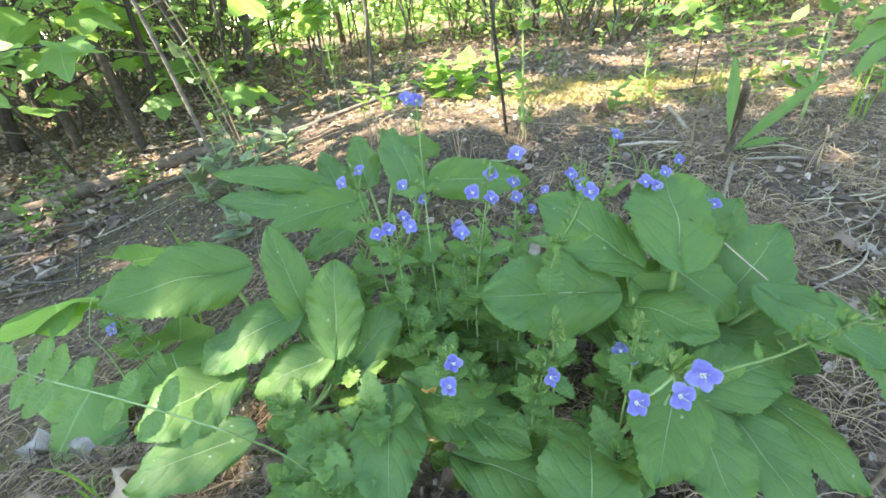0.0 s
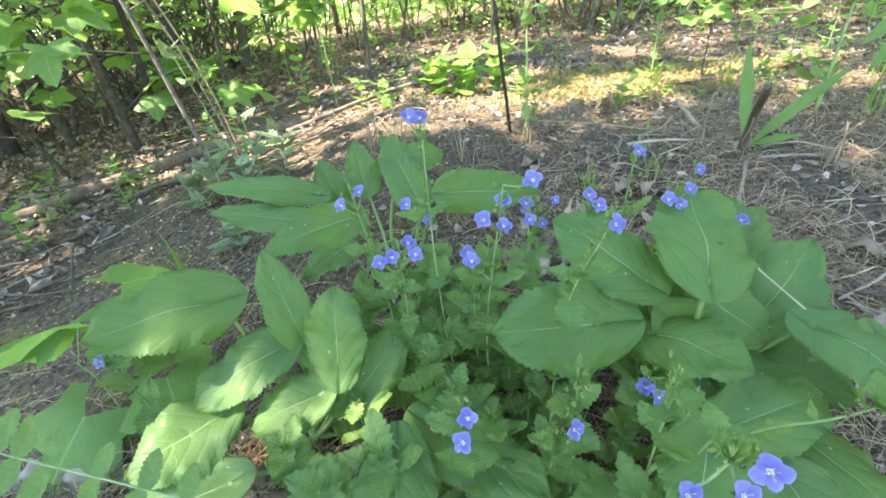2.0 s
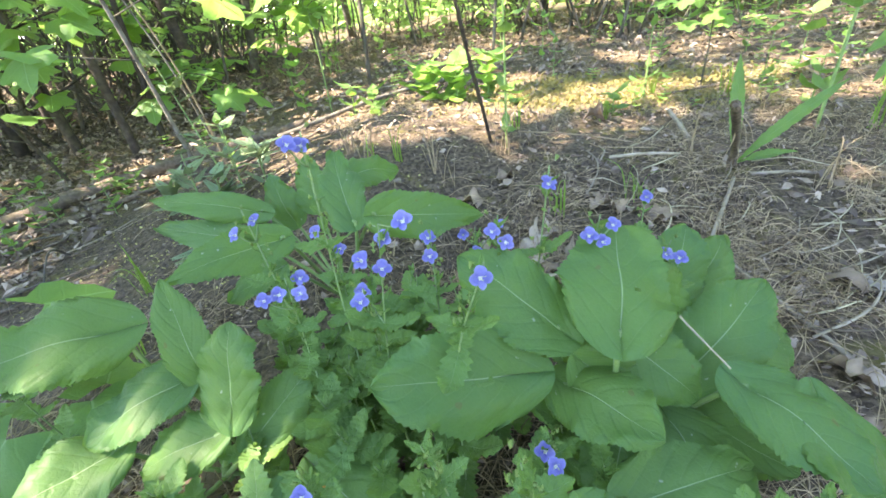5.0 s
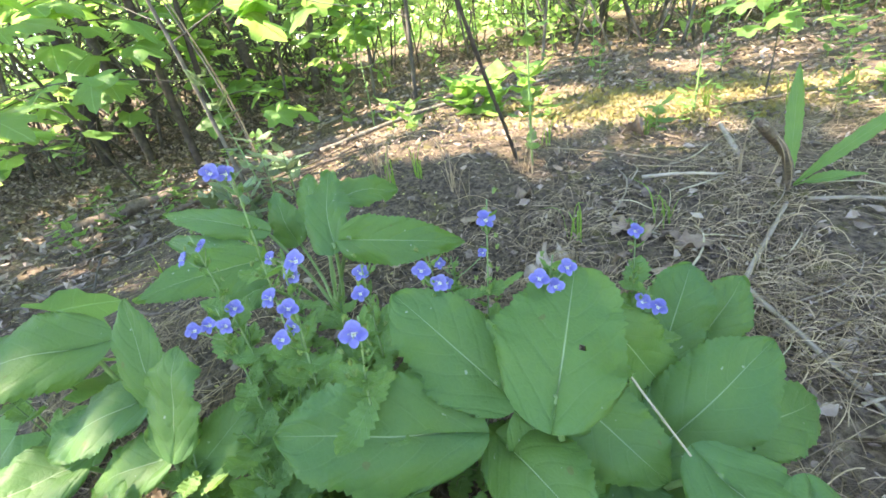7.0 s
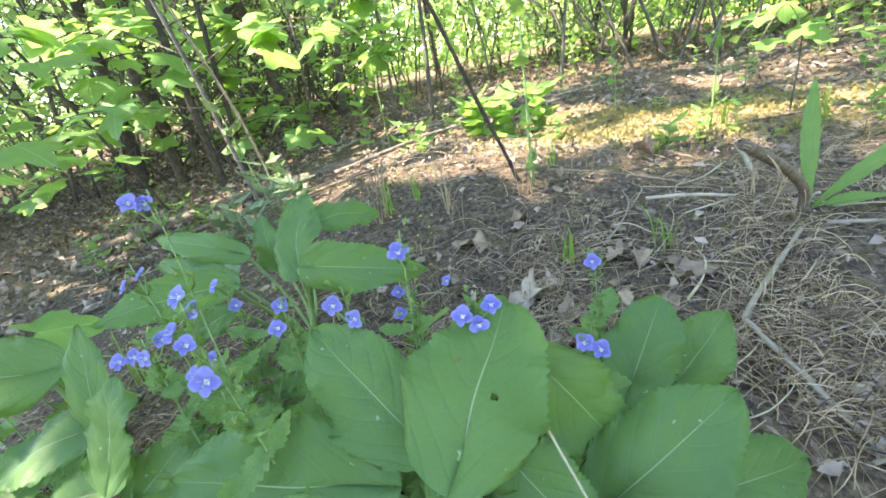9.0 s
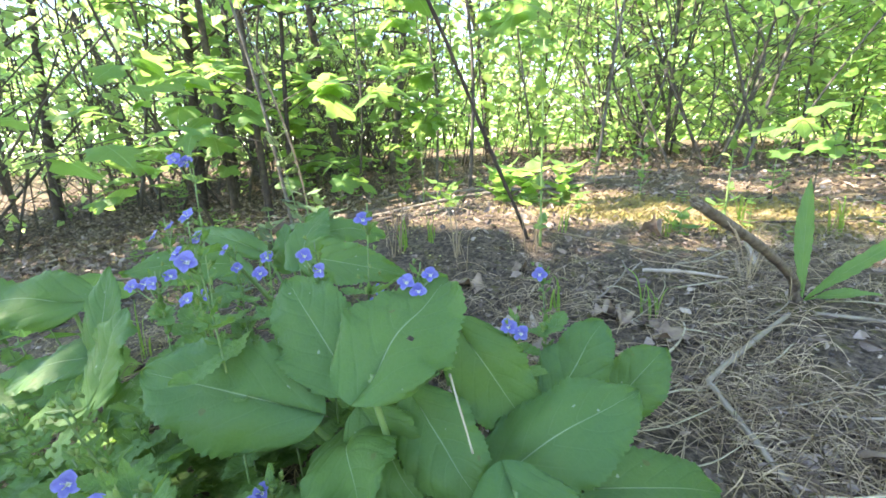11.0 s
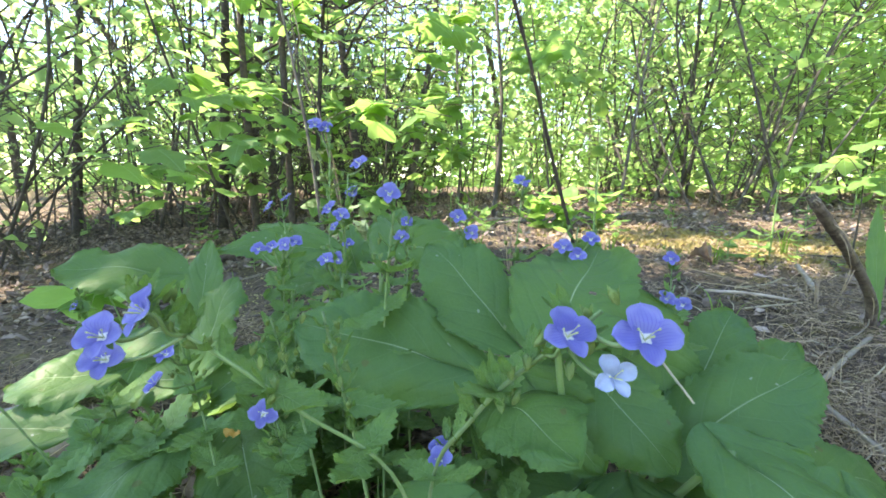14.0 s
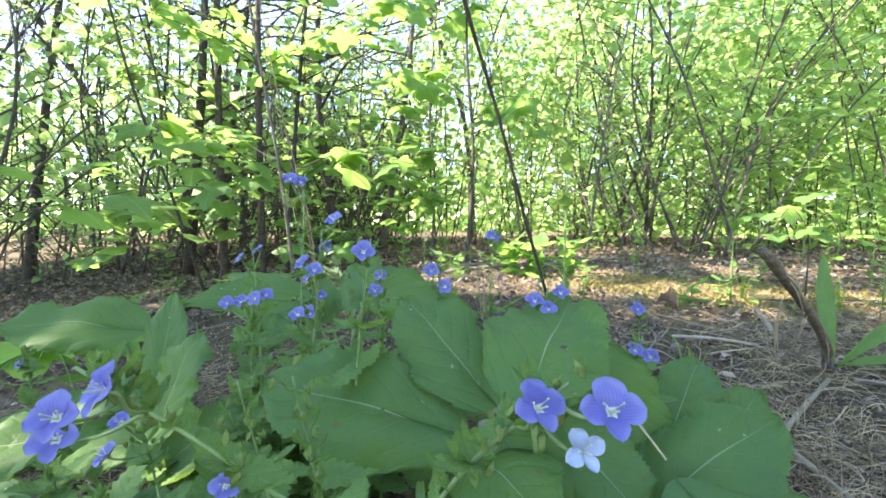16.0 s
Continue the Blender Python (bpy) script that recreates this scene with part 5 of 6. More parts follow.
# ---------------------------------------------------------------- smaller plants
def herb(at, height, pairs, size, label, seed, mat=SMALL_LEAF, wide=0.5, name="woodland_herb", lean=(0, 0), teeth=0.15, droop=-0.1):
    """An upright green stem with leaves along it."""
    rng = random.Random(seed)
    r = Vector((*at, ground_z(*at) - 0.004))
    plant = thing(name, r, label, "plant", "woodland herbs")
    pts = smooth_line([(0, 0, 0), (lean[0] * 0.4, lean[1] * 0.4, height * 0.5), (lean[0], lean[1], height)], 16)
    bm = bmesh.new()
    tube(bm, pts, 0.0016 + height * 0.003, 0.0008, 6)
    part("stem", bm, PETIOLE, plant)
    for k in range(pairs):
        f = 0.15 + 0.83 * k / max(pairs - 1, 1)
        p = pts[min(int(f * 16), 16)]
        for s in (0, math.pi):
            bm = bmesh.new()
            ln = size * rng.uniform(0.7, 1.2)
            blade(bm, ln, ln * wide, rng, rows=14, cols=5, arch=droop, fold=0.2, wave=0.06, teeth=teeth, tooth_n=6, widest=0.75, blunt=0.75)
            lf = part("leaf", bm, mat, plant)
            lf.matrix_local = Matrix.Translation(p) @ Matrix.Rotation(k * 1.57 + s + rng.uniform(-.4, .4), 4, "Z") @ Matrix.Rotation(radians(rng.uniform(5, 45)), 4, "X")
    return plant


herb((0.128, 0.83), 0.34, 9, 0.044, "tall slim green herb with deeply toothed leaves", 1, wide=0.55, teeth=0.45)
herb((0.673, 0.879), 0.50, 4, 0.05, "tall thick-stemmed green herb with low leaves", 17, wide=0.5)
herb((0.02, 1.20), 0.11, 8, 0.065, "low bright-green herb with rounded leaves", 2, mat=MAPLE_LEAF, wide=0.75)
herb((-0.06, 1.24), 0.10, 8, 0.065, "low bright-green herb with rounded leaves", 3, mat=MAPLE_LEAF, wide=0.75)
herb((0.10, 1.26), 0.12, 8, 0.06, "low bright-green herb with rounded leaves", 4, mat=MAPLE_LEAF, wide=0.75)
herb((-0.28, 1.28), 0.09, 4, 0.05, "low green herb in the leaf litter", 5, wide=0.6)
herb((-0.20, 1.20), 0.07, 4, 0.05, "low green herb in the leaf litter", 6, wide=0.6)
herb((-0.52, 1.5), 0.16, 5, 0.05, "yellow-green seedling in the sun", 7, mat=MAPLE_LEAF, wide=0.7)
herb((-0.40, 1.42), 0.30, 6, 0.035, "upright green herb with narrow leaves", 8, wide=0.3)
herb((0.44, 1.08), 0.20, 6, 0.03, "spindly green seedling in the soil", 9, wide=0.35)
herb((0.36, 1.02), 0.05, 4, 0.04, "flat green rosette on the soil", 10, wide=0.6)
herb((0.30, 1.75), 0.15, 5, 0.045, "yellow-green seedling in the sun", 11, mat=MAPLE_LEAF, wide=0.5)
herb((0.85, 1.25), 0.14, 4, 0.05, "green seedling in the litter", 12, wide=0.6)
herb((0.72, 0.98), 0.10, 4, 0.05, "green seedling in the litter", 13, wide=0.6)
herb((0.95, 1.9), 0.25, 6, 0.05, "yellow-green seedling in the sun", 14, mat=MAPLE_LEAF, wide=0.6)
herb((1.3, 1.6), 0.3, 6, 0.055, "yellow-green seedling in the sun", 15, mat=MAPLE_LEAF, wide=0.6)
herb((-0.9, 1.6), 0.2, 6, 0.05, "yellow-green seedling in the sun", 16, mat=MAPLE_LEAF, wide=0.6)


HERBS = [herb((-1.9, 1.95), 0.16, 5, 0.05, "low green undergrowth herb at the wood edge", 31, mat=MAPLE_LEAF, wide=0.6),
         herb((-1.5, 2.2), 0.22, 6, 0.045, "low green undergrowth herb at the wood edge", 32, wide=0.5),
         herb((0.7, 2.2), 0.28, 7, 0.05, "low green undergrowth herb at the wood edge", 33, mat=MAPLE_LEAF, wide=0.5)]
floor_plants = random.Random(43)
for k in range(70):
    x, y = (floor_plants.uniform(-0.4, 1.7), floor_plants.uniform(1.0, 2.1)) if k < 52 else (floor_plants.uniform(-1.3, -0.5), floor_plants.uniform(0.75, 1.4))
    s = floor_plants.uniform(0.25, 0.75)
    copy_thing(floor_plants.choice(HERBS), Matrix.Translation((x, y, ground_z(x, y) - 0.003)) @ Matrix.Rotation(floor_plants.uniform(0, 6.3), 4, "Z") @ Matrix.Diagonal((s, s, s * floor_plants.uniform(0.5, 1), 1)))
edge = random.Random(41)
for k in range(60):
    x = edge.uniform(-2.6, 2.6)
    y = edge.uniform(1.95, 3.0) if x > -0.7 else edge.uniform(1.25, 2.6)
    s = edge.uniform(0.6, 1.4)
    copy_thing(edge.choice(HERBS), Matrix.Translation((x, y, ground_z(x, y) - 0.004)) @ Matrix.Rotation(edge.uniform(0, 6.3), 4, "Z") @ Matrix.Diagonal((s, s, s, 1)))


def strap_leaf_plant(root, tips, label):
    """Upright long leaves with a wavy, toothed edge from one crown."""
    rng = random.Random(9)
    r = Vector((*root, ground_z(*root) - 0.004))
    plant = thing("long_leaved_rosette", r, label, "plant")
    for tip, up, width in tips:
        bm = bmesh.new()
        b = Vector((*root, ground_z(*root)))
        t = Vector(tip)
        blade(bm, (t - b).length, width, rng, rows=40, cols=9, heart=0.0, arch=0.06, fold=0.25, wave=0.12, teeth=0.22, tooth_n=12, widest=1.15, blunt=0.85)
        lf = part("leaf", bm, SMALL_LEAF, plant)
        lf.matrix_local = Matrix.Translation(-r) @ frame_on(b, t, up)
    return plant


def hanging_branch():
    """A maple sapling outside the clump whose low branch hangs over the litter."""
    r = Vector((0.86, 0.60, ground_z(0.86, 0.60) - 0.01))
    tree = thing("drooping_sapling", r, "leaning sapling with dark-green drooping narrow leaves", "tree")
    bm = bmesh.new()
    tube(bm, [p - r for p in smooth_line([r, (0.88, 0.60, 0.15), (0.88, 0.64, 0.30), (0.86, 0.70, 0.36)], 18)], 0.005, 0.003, 7)
    part("trunk", bm, BARK, tree)
    bm = bmesh.new()
    tube(bm, [p - r for p in smooth_line([(0.86, 0.70, 0.36), (0.845, 0.80, 0.30), (0.815, 0.88, 0.22), (0.800, 0.895, 0.175)], 14)], 0.0026, 0.0014, 6)
    part("branch", bm, BROWN_WOOD, tree)
    rng = random.Random(6)
    for at, tip, w in (((0.800, 0.900, 0.195), (0.701, 0.870, 0.150), 0.030), ((0.800, 0.890, 0.180), (0.708, 0.845, 0.110), 0.028), ((0.805, 0.880, 0.170), (0.765, 0.837, 0.085), 0.030), ((0.80, 0.90, 0.21), (0.73, 0.89, 0.20), 0.03)):
        bm = bmesh.new()
        blade(bm, (Vector(tip) - Vector(at)).length, w, rng, rows=20, cols=7, arch=0.12, fold=0.25, wave=0.08, teeth=0.1, tooth_n=14, widest=0.8, blunt=0.8)
        lf = part("leaf", bm, SMALL_LEAF, tree)
        lf.matrix_local = Matrix.Translation(-r) @ frame_on(at, tip, (-0.2, -0.6, 0.7))
    return tree


hanging_branch()
strap_leaf_plant((0.478, 0.750), [((0.486, 0.820, 0.178), (-0.5, -0.8, 0.2), 0.019), ((0.585, 0.725, 0.150), (-0.3, -0.6, 0.7), 0.019), ((0.53, 0.70, 0.06), (0, -0.4, 0.9), 0.02)],
                 "long-leaved green rosette beside the broken stem")


def feathery(at, height, label, seed, lean=(0, 0)):
    """A grey-green stem with finely cut feathery leaves."""
    rng = random.Random(seed)
    r = Vector((*at, ground_z(*at) - 0.004))
    plant = thing("feathery_herb", r, label, "plant", "feathery herbs")
    pts = smooth_line([(0, 0, 0), (lean[0] * 0.5, lean[1] * 0.5, height * 0.5), (lean[0], lean[1], height)], 12)
    bm = bmesh.new()
    tube(bm, pts, 0.002, 0.001, 6)
    part("stem", bm, STALK, plant)
    for k in range(16):
        p = pts[rng.randint(1, 12)]
        a, up = rng.uniform(0, math.tau), radians(rng.uniform(5, 50))
        bm = bmesh.new()
        ln = rng.uniform(0.030, 0.052)
        m0 = Matrix.Rotation(a, 4, "Z") @ Matrix.Rotation(up, 4, "X")
        for q in range(11):
            f = 0.15 + 0.85 * q / 10
            for s in (-1, 1):
                m1 = m0 @ Matrix.Translation((0, ln * f, 0)) @ Matrix.Rotation(s * radians(50), 4, "Z")
                sub = ln * 0.40 * (1.15 - 0.75 * f)
                for w in (0.0, 0.35, 0.68):
                    for e in ((-1, 1) if w else (0,)):
                        m2 = m1 @ Matrix.Translation((0, sub * w, 0)) @ Matrix.Rotation(e * radians(42), 4, "Z")
                        blade(bm, sub * (1 if not w else 0.5 * (1.1 - w)), sub * 0.24, rng, rows=3, cols=3, arch=0.05, wave=0.0, m=m2)
        tube(bm, [m0 @ Vector((0, ln * q / 4, 0)) for q in range(5)], 0.0007, 0.0003, 4)
        lf = part("leaf", bm, GREY_LEAF, plant)
        lf.location = p
    return plant


feathery((-0.47, 0.79), 0.12, "grey-green feathery herb on bare soil", 1)
feathery((-0.40, 0.76), 0.08, "grey-green feathery herb on bare soil", 2)
feathery((-0.36, 0.62), 0.05, "grey-green feathery herb on bare soil", 3)
feathery((-0.49, 0.92), 0.27, "tall grey-green feathery herb", 4, lean=(-0.06, 0))
feathery((-0.53, 0.80), 0.07, "grey-green feathery herb on bare soil", 6)
feathery((-0.42, 0.86), 0.13, "grey-green feathery herb on bare soil", 7)
feathery((-0.34, 0.82), 0.10, "grey-green feathery herb on bare soil", 5)


def pinnate(root, line, label, seed, mat=SMALL_LEAF, n=6, size=0.018):
    """One long leaf on a hairy stalk, with narrow toothed leaflets in opposite pairs and a broader one at its end."""
    rng = random.Random(seed)
    r = Vector((*root, ground_z(*root) - 0.003))
    plant = thing("pinnate_leaf_plant", r, label, "plant")
    foot = smooth_line([(0, 0, 0), (Vector(line[0]) - r) * 0.6 + Vector((0, 0, 0.01)), Vector(line[0]) - r], 12)
    pts = smooth_line([Vector(p) - r for p in line], 30)
    bm = bmesh.new()
    tube(bm, foot + pts[1:], 0.0006, 0.0004, 6)
    part("stem", bm, STALK, plant)
    for k in range(n):
        i = min(int(30 * (0.10 + 0.78 * k / (n - 1))), 29)
        d = (pts[i + 1] - pts[i]).normalized()
        side = d.cross(Vector((0.15, -0.75, 0.65))).normalized()
        for s in (-1, 1):
            ln = size * rng.uniform(0.85, 1.12) * (0.75 + 0.25 * k / n)
            bm = bmesh.new()
            blade(bm, ln, ln * 0.56, rng, rows=28, cols=7, heart=0.03, arch=-0.06, fold=0.22, wave=0.06, teeth=0.26, tooth_n=8, widest=0.85, blunt=0.62)
            lf = part("leaf", bm, mat, plant)
            lf.matrix_local = frame_on(pts[i], pts[i] + side * s + d * rng.uniform(-0.1, 0.35), (0.15, -0.75, 0.65))
    bm = bmesh.new()
    blade(bm, size * 1.3, size, rng, rows=28, cols=7, heart=0.05, arch=-0.05, fold=0.15, wave=0.08, teeth=0.3, tooth_n=8, widest=0.8, blunt=0.6)
    lf = part("leaf", bm, mat, plant)
    lf.matrix_local = frame_on(pts[-1], pts[-1] + (pts[-1] - pts[-3]), (0.15, -0.75, 0.65))
    return plant


pinnate((-0.075, 0.19), [(-0.085, 0.129, 0.136), (-0.118, 0.13, 0.153), (-0.152, 0.133, 0.164), (-0.17, 0.135, 0.17)], "green pinnate leaf with toothed leaflets", 1)

# the lobed leaf low at the side
maple((-0.335, 0.30), [([(-0.335, 0.30, 0), (-0.335, 0.30, 0.02), (-0.34, 0.298, 0.05)], 0.0012)], 1, "maple seedling with light-green lobed leaves", 21, spread=0.035, low=0.8, bark=PETIOLE)


# ---------------------------------------------------------------- grass, straw, litter
def grass_tuft(at, n, height, mat, label, seed, name="grass_tuft", width=0.0022, category="grass"):
    rng = random.Random(seed)
    r = Vector((*at, ground_z(*at) - 0.003))
    tuft = thing(name, r, label, category, "grass tufts")
    for k in range(n):
        a = rng.uniform(0, math.tau)
        h = height * rng.uniform(0.5, 1.1)
        out = h * rng.uniform(0.1, 0.8)
        o = Vector((rng.uniform(-.01, .01), rng.uniform(-.01, .01), 0))
        d = Vector((math.cos(a), math.sin(a), 0))
        pts = smooth_line([o, o + d * out * 0.3 + Vector((0, 0, h * 0.7)), o + d * out + Vector((0, 0, h * rng.uniform(0.5, 1.0)))], 9)
        bm = bmesh.new()
        w = d.cross(Vector((0, 0, 1))) * width
        prev = None
        for i, p in enumerate(pts):
            f = max(1 - (i / 9) ** 2, 0.06)
            row = [bm.verts.new(p - w * f), bm.verts.new(p + d * width * -0.4 * f), bm.verts.new(p + w * f)]
            if prev:
                bm.faces.new((prev[0], prev[1], row[1], row[0]))
                bm.faces.new((prev[1], prev[2], row[2], row[1]))
            prev = row
        part("blade", bm, mat, tuft)
    return tuft


g = random.Random(5)
for k, (x, y, h) in enumerate(((-0.10, 0.74, 0.07), (-0.06, 0.78, 0.08), (0.30, 0.66, 0.06), (0.19, 0.62, 0.07), (0.33, 0.98, 0.08), (0.62, 1.1, 0.09), (0.48, 1.15, 0.08), (-0.42, 0.55, 0.09), (-0.33, 0.42, 0.08),
                               (-0.30, 0.20, 0.06), (-0.27, 0.14, 0.05), (0.75, 0.85, 0.10), (0.9, 1.05, 0.1), (0.15, 0.93, 0.06))):
    grass_tuft((x, y), g.randint(4, 9), h, GRASS, "thin green grass blades", k, width=0.0014)
for k, (x, y, h) in enumerate(((0.03, 0.70, 0.12), (0.0, 0.74, 0.10), (-0.10, 0.72, 0.13), (-0.16, 0.84, 0.10), (0.12, 0.80, 0.09), (0.42, 0.78, 0.10), (0.55, 0.66, 0.10), (0.17, 0.55, 0.05), (0.62, 0.8, 0.09))):
    grass_tuft((x, y), g.randint(4, 7), h, STRAW, "dry pale bent grass stalks", 50 + k, name="dry_grass_tuft", width=0.0012)


def cover(x, y):
    """How thick the dry straw lies: most beside and before the clump, least on the bare mound."""
    c = 0.25 if x > -0.36 or y < 0.3 else 0.035
    c += 0.85 * math.exp(-(((x - 0.52) / 0.40) ** 2 + ((y - 0.50) / 0.36) ** 2))
    c += 1.7 * math.exp(-(((x + 0.33) / 0.20) ** 2 + ((y - 0.22) / 0.22) ** 2))
    c += 0.9 * math.exp(-(((x - 0.1) / 0.3) ** 2 + ((y - 0.18) / 0.2) ** 2))
    c += 1.7 * math.exp(-(((x - 0.15) / 0.14) ** 2 + ((y - 0.50) / 0.10) ** 2))
    c -= 0.45 * math.exp(-(((x + 0.10) / 0.36) ** 2 + ((y - 0.80) / 0.26) ** 2))
    return c


def scatter_straw(n, seed):
    rng = random.Random(seed)
    verts, faces = [], []
    made = 0
    while made < n:
        x, y = rng.uniform(-1.3, 1.5), rng.uniform(-0.15, 1.9)
        patch = 0.32 + 1.5 * noise.noise(Vector((x * 9, y * 9, 7.0))) + 0.5 * noise.noise(Vector((x * 27, y * 27, 3.0)))
        if rng.random() > cover(x, y) * patch * (0.25 if y > 1.25 else 1):
            continue
        made += 1
        ln, a = (rng.uniform(0.02, 0.14) if made % 5 == 0 else rng.uniform(0.012, 0.07)) * rng.uniform(0.5, 1), rng.uniform(0, 6.3) if rng.random() < 0.5 else rng.gauss(0.4, 0.7)
        w = rng.uniform(0.00014, 0.00050)
        bend, lift = rng.gauss(0, 0.8), rng.random() ** 2 * 0.018
        k0 = len(verts)
        px, py = x, y
        for i in range(6):
            f = i / 5
            b = a + bend * f
            px, py = px + math.cos(b) * ln / 5, py + math.sin(b) * ln / 5
            z = ground_z(px, py) + 0.003 + lift * math.sin(math.pi * f) + w * 2 + made % 7 * 0.0008
            s, c = math.sin(b) * w, math.cos(b) * w
            verts += [(px + s, py - c, z), (px - s, py + c, z), (px, py, z + w * 1.6)]
        for i in range(5):
            q = k0 + 3 * i
            faces += [(q, q + 1, q + 4, q + 3), (q + 1, q + 2, q + 5, q + 4), (q + 2, q, q + 3, q + 5)]
    me = bpy.data.meshes.new("straw_litter")
    me.from_pydata(verts, [], faces)
    me.materials.append(STRAW)
    return tagged(new("straw_litter", me), "dry pale straw and grass lying matted on the ground", "straw", kind="stuff")


scatter_straw(26000, 3)


def scatter_leaves(n, seed, near=False):
    rng = random.Random(seed)
    bm_v, bm_f = [], []
    made = 0
    while made < n:
        x, y = (rng.uniform(-0.7, 1.1), rng.uniform(0.0, 1.3)) if near else (rng.uniform(-3.8, 3.2), rng.uniform(-0.2, 4.5))
        if not near and rng.random() > (0.35 + 0.65 * min(1, max(0, (y - 0.8) / 0.5)) if x > -0.5 else 0.8):
            continue
        if ((x - 0.42) / 0.42) ** 2 + ((y - 1.22) / 0.17) ** 2 < 1 and rng.random() < 0.8:
            continue
        if near and rng.random() > cover(x, y) + 0.30:
            continue
        made += 1
        s = rng.uniform(0.003, 0.012) if near else rng.uniform(0.006, 0.026)
        if x < -0.28 and y < 1.05:
            s *= 0.45
        thin = rng.uniform(0.25, 0.9) if near else 1.0
        m = Matrix.Translation((x, y, ground_z(x, y) + 0.004 + rng.random() * 0.010)) @ Euler((rng.gauss(0, .55), rng.gauss(0, .55), rng.uniform(0, 6.3))).to_matrix().to_4x4()
        k = len(bm_v)
        cup = rng.uniform(-1.0, 1.2)
        for u, v in ((0, 0), (0.28, 0.25), (0.32, 0.6), (0, 1), (-0.32, 0.6), (-0.28, 0.25), (0, 0.45)):
            j = rng.uniform(0.55, 1.25)
            bm_v.append(m @ Vector((u * s * j * thin, (v - 0.5) * s * j, cup * s * (u * u * 3 + (v - 0.5) ** 2))))
        bm_f += [(k + i, k + (i + 1) % 6, k + 6) for i in range(6)]
    name = "bark_bits" if near else "leaf_litter"
    me = bpy.data.meshes.new(name)
    me.from_pydata([tuple(v) for v in bm_v], [], bm_f)
    me.materials.append(LITTER)
    return tagged(new(name, me), "small brown bits of bark and dead leaf on soil" if near else "small curled brown dead leaves on the soil", "leaf litter", kind="stuff")


scatter_leaves(38000, 4)


def scatter_slope_leaves(n, seed):
    """Larger curled dead leaves and bark on the shaded slope beneath the maples."""
    rng = random.Random(seed)
    v, f = [], []
    for k in range(n):
        x, y = rng.uniform(-3.0, -0.75), rng.uniform(0.4, 2.4)
        s = rng.uniform(0.010, 0.034)
        m = Matrix.Translation((x, y, ground_z(x, y) + 0.006 + rng.random() * 0.012)) @ Euler((rng.gauss(0, .6), rng.gauss(0, .6), rng.uniform(0, 6.3))).to_matrix().to_4x4()
        k0, cup, thin = len(v), rng.uniform(-1.0, 1.2), rng.uniform(0.3, 1.1)
        for p, q in ((0, 0), (0.28, 0.25), (0.32, 0.6), (0, 1), (-0.32, 0.6), (-0.28, 0.25), (0, 0.45)):
            j = rng.uniform(0.55, 1.25)
            v.append(tuple(m @ Vector((p * s * j * thin, (q - 0.5) * s * j, cup * s * (p * p * 3 + (q - 0.5) ** 2)))))
        f += [(k0 + i, k0 + (i + 1) % 6, k0 + 6) for i in range(6)]
    me = bpy.data.meshes.new("slope_litter")
    me.from_pydata(v, [], f)
    me.materials.append(LITTER)
    return tagged(new("slope_litter", me), "curled brown dead leaves and bark under maples", "leaf litter", kind="stuff")


scatter_slope_leaves(9000, 14)
scatter_leaves(9500, 5, True)


def scatter_crumbs(n, seed):
    rng = random.Random(seed)
    v, f = [], []
    for k in range(n):
        x, y = rng.gauss(-0.15, 0.5), rng.gauss(0.7, 0.35)
        s = rng.uniform(0.0008, 0.0035)
        z = ground_z(x, y) + 0.001
        k0 = len(v)
        for d in ((1, 0, 0), (-0.5, 0.9, 0), (-0.6, -0.8, 0), (0.1, 0.1, 1.0), (0, 0, -0.7)):
            v.append((x + s * d[0] * rng.uniform(.7, 1.3), y + s * d[1] * rng.uniform(.7, 1.3), z + s * d[2] * rng.uniform(.6, 1.2)))
        f += [(k0, k0 + 1, k0 + 3), (k0 + 1, k0 + 2, k0 + 3), (k0 + 2, k0, k0 + 3), (k0 + 1, k0, k0 + 4), (k0 + 2, k0 + 1, k0 + 4), (k0, k0 + 2, k0 + 4)]
    me = bpy.data.meshes.new("soil_crumbs")
    me.from_pydata(v, [], f)
    me.materials.append(CRUMB)
    return tagged(new("soil_crumbs", me), "small dark crumbs of soil and grit", "soil", kind="stuff")


scatter_crumbs(7000, 6)


def scatter_flakes(name, n, seed, place, size, mat, label, category, upright=0.0):
    """Small folded flakes or blades, flat on the ground or standing up from it."""
    rng = random.Random(seed)
    v, f = [], []
    for k in range(n):
        x, y = place(rng)
        s = size * rng.uniform(0.5, 1.4)
        m = Matrix.Translation((x, y, ground_z(x, y) + 0.003)) @ Euler((rng.gauss(1.57 * upright, .4), rng.gauss(0, .4), rng.uniform(0, 6.3))).to_matrix().to_4x4()
        k0 = len(v)
        w = 0.5 - 0.25 * upright
        v += [tuple(m @ Vector(q)) for q in ((0, 0, 0), (w * s, 0.5 * s, 0.2 * s), (0, s, 0), (-w * s, 0.5 * s, 0.2 * s), (0, 0.5 * s, 0))]
        f += [(k0, k0 + 1, k0 + 4), (k0 + 1, k0 + 2, k0 + 4), (k0 + 2, k0 + 3, k0 + 4), (k0 + 3, k0, k0 + 4)]
    me = bpy.data.meshes.new(name)
    me.from_pydata(v, [], f)
    me.materials.append(mat)
    return tagged(new(name, me), label, category, kind="stuff")


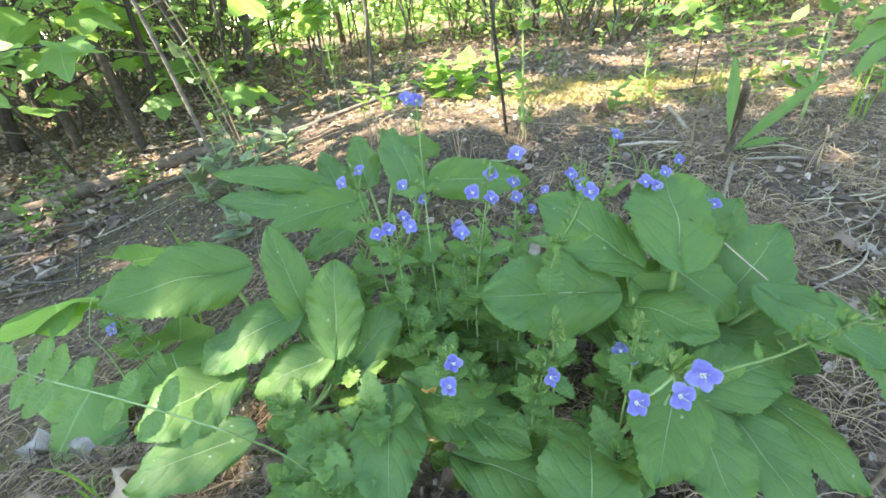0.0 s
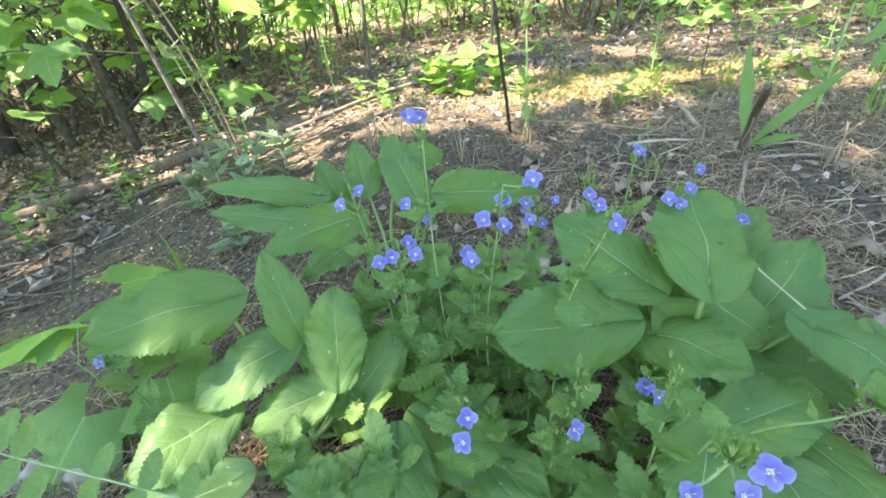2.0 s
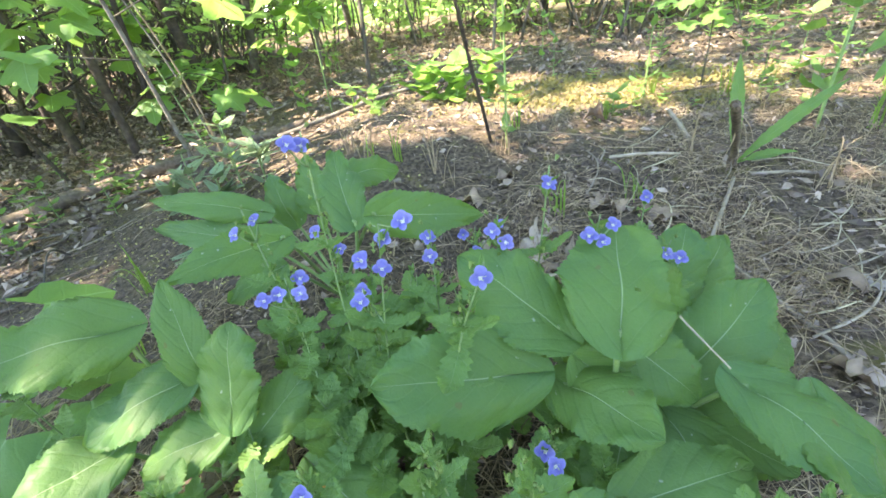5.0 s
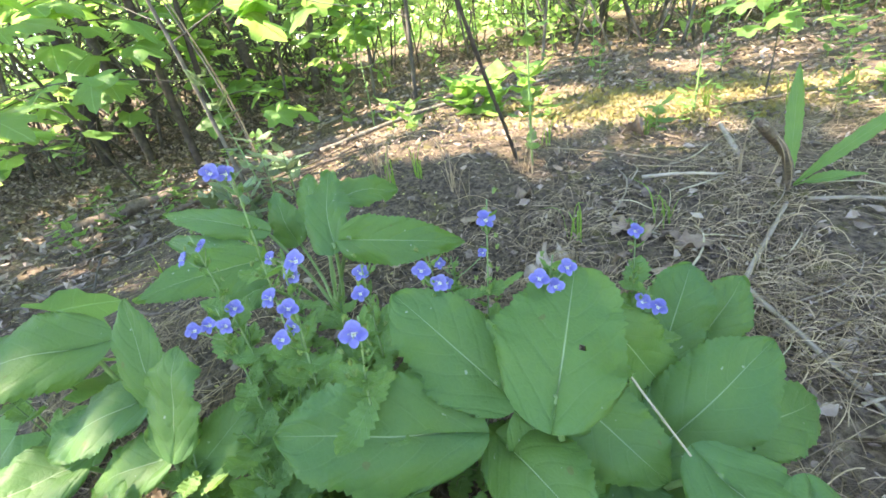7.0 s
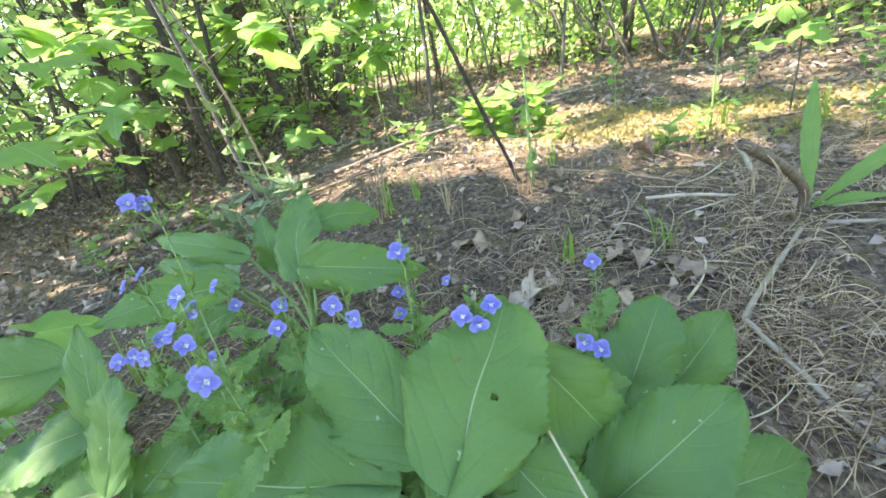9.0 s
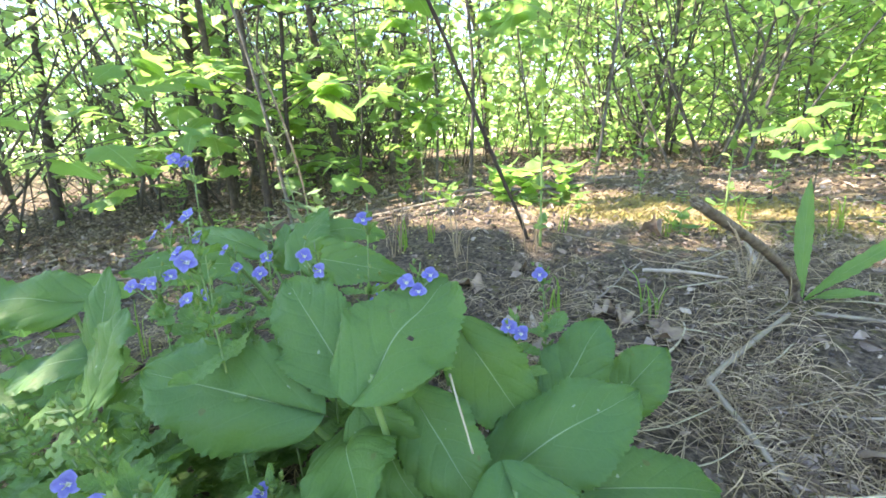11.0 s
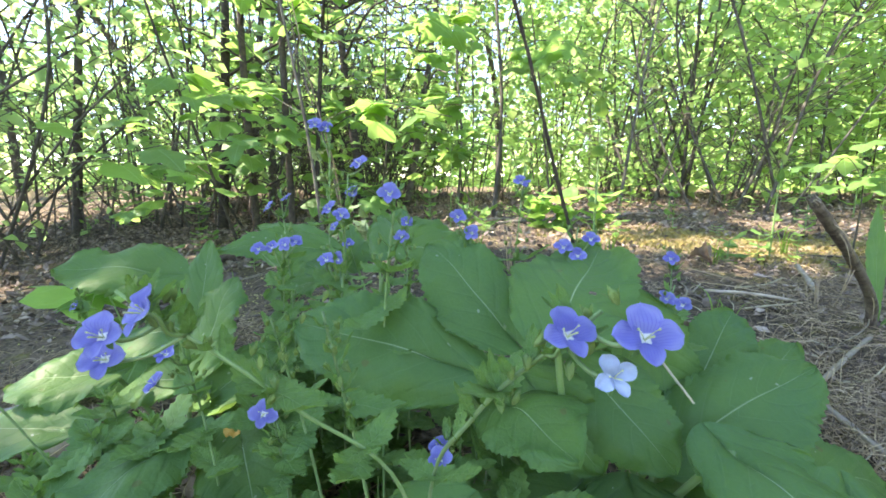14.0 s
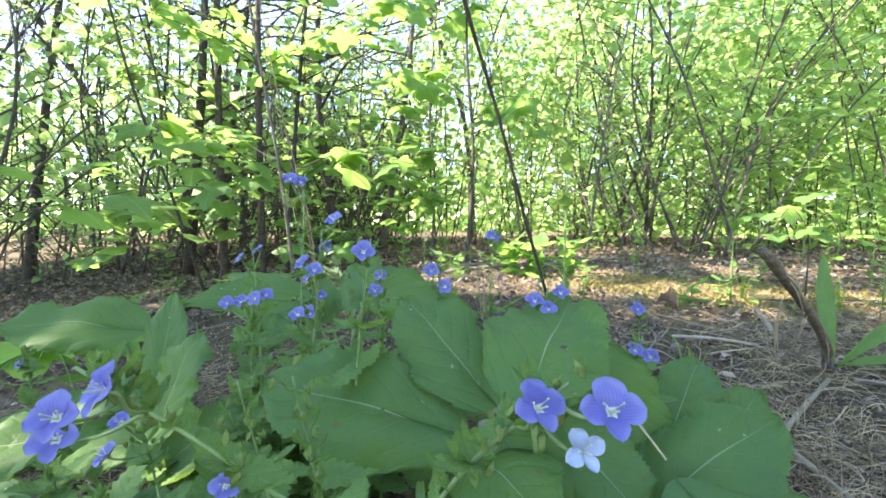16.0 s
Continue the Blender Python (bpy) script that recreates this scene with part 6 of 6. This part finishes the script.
scatter_flakes("bud_scales", 1500, 7, lambda r: (r.gauss(-0.45, 0.22), r.gauss(0.66, 0.22)), 0.0042, BUD_SCALE, "tiny yellow-green bud scales strewn on dark soil", "bud scales")
scatter_flakes("moss", 5000, 8, lambda r: (0.42 + 0.36 * r.gauss(0, 0.5), 1.22 + 0.15 * r.gauss(0, 0.6)), 0.011, MOSS, "patch of short ochre-green moss in the sun", "moss", upright=0.6)


def dry_leaf(at, size, seed, mat=DRY_LEAF, label="curled grey-brown dead leaf on the litter", z=None, name="dead_leaf"):
    rng = random.Random(seed)
    bm = bmesh.new()
    blade(bm, size, size * rng.uniform(0.5, 0.8), rng, rows=10, cols=7, arch=rng.uniform(-0.25, 0.35), fold=rng.uniform(-0.5, 0.9), wave=0.45, teeth=0.4, tooth_n=4, widest=0.8, blunt=0.6, curl=rng.uniform(-1, 1))
    ob = new(name, mesh_of(name, bm, mat))
    zz = ground_z(*at) + 0.006 if z is None else z
    ob.matrix_world = Matrix.Translation((*at, zz)) @ Euler((rng.gauss(0, .2), rng.gauss(0, .25), rng.uniform(0, 6.3))).to_matrix().to_4x4()
    return tagged(ob, label, "dead leaf", "dead leaves")


dl = random.Random(8)
for k in range(95):
    x, y = dl.choice(((dl.uniform(0.05, 0.32), dl.uniform(0.42, 0.72)), (dl.uniform(0.3, 0.95), dl.uniform(0.25, 1.0)), (dl.uniform(-0.35, -0.1), dl.uniform(0.1, 0.28)), (dl.uniform(-0.1, 0.2), dl.uniform(0.15, 0.3))))
    dry_leaf((x, y), dl.uniform(0.018, 0.055), k)
BLEACHED = plain("bleached_leaf_grey", (0.20, 0.175, 0.15), (0.34, 0.30, 0.26), 60, 0.8, 0.8, 0.002, deep=0.2)
PALE_LEAF = plain("pale_dead_leaf", (0.22, 0.17, 0.125), (0.42, 0.35, 0.27), 45, 0.8, 0.8, 0.002, deep=0.35)
for k in range(36):
    dry_leaf((dl.uniform(0.36, 0.62), dl.uniform(0.22, 0.46)) if k < 16 else (dl.uniform(0.06, 0.22), dl.uniform(0.42, 0.58)), dl.uniform(0.025, 0.05), 300 + k, DRY_LEAF if k < 12 else PALE_LEAF)
for k, (x, y, w) in enumerate(((-0.38, 0.262, 0.06), (-0.41, 0.31, 0.06), (-0.33, 0.24, 0.04), (-0.36, 0.30, 0.05), (0.50, 0.43, 0.055), (0.56, 0.47, 0.05))):
    dry_leaf((x, y), w, 200 + k, BLEACHED, "bleached pale-grey curled dead leaf on straw")
dry_leaf((-0.002, 0.215), 0.011, 90, ORANGE, "small orange-brown dry scale lying on a leaf", 0.062, "dry_scale")
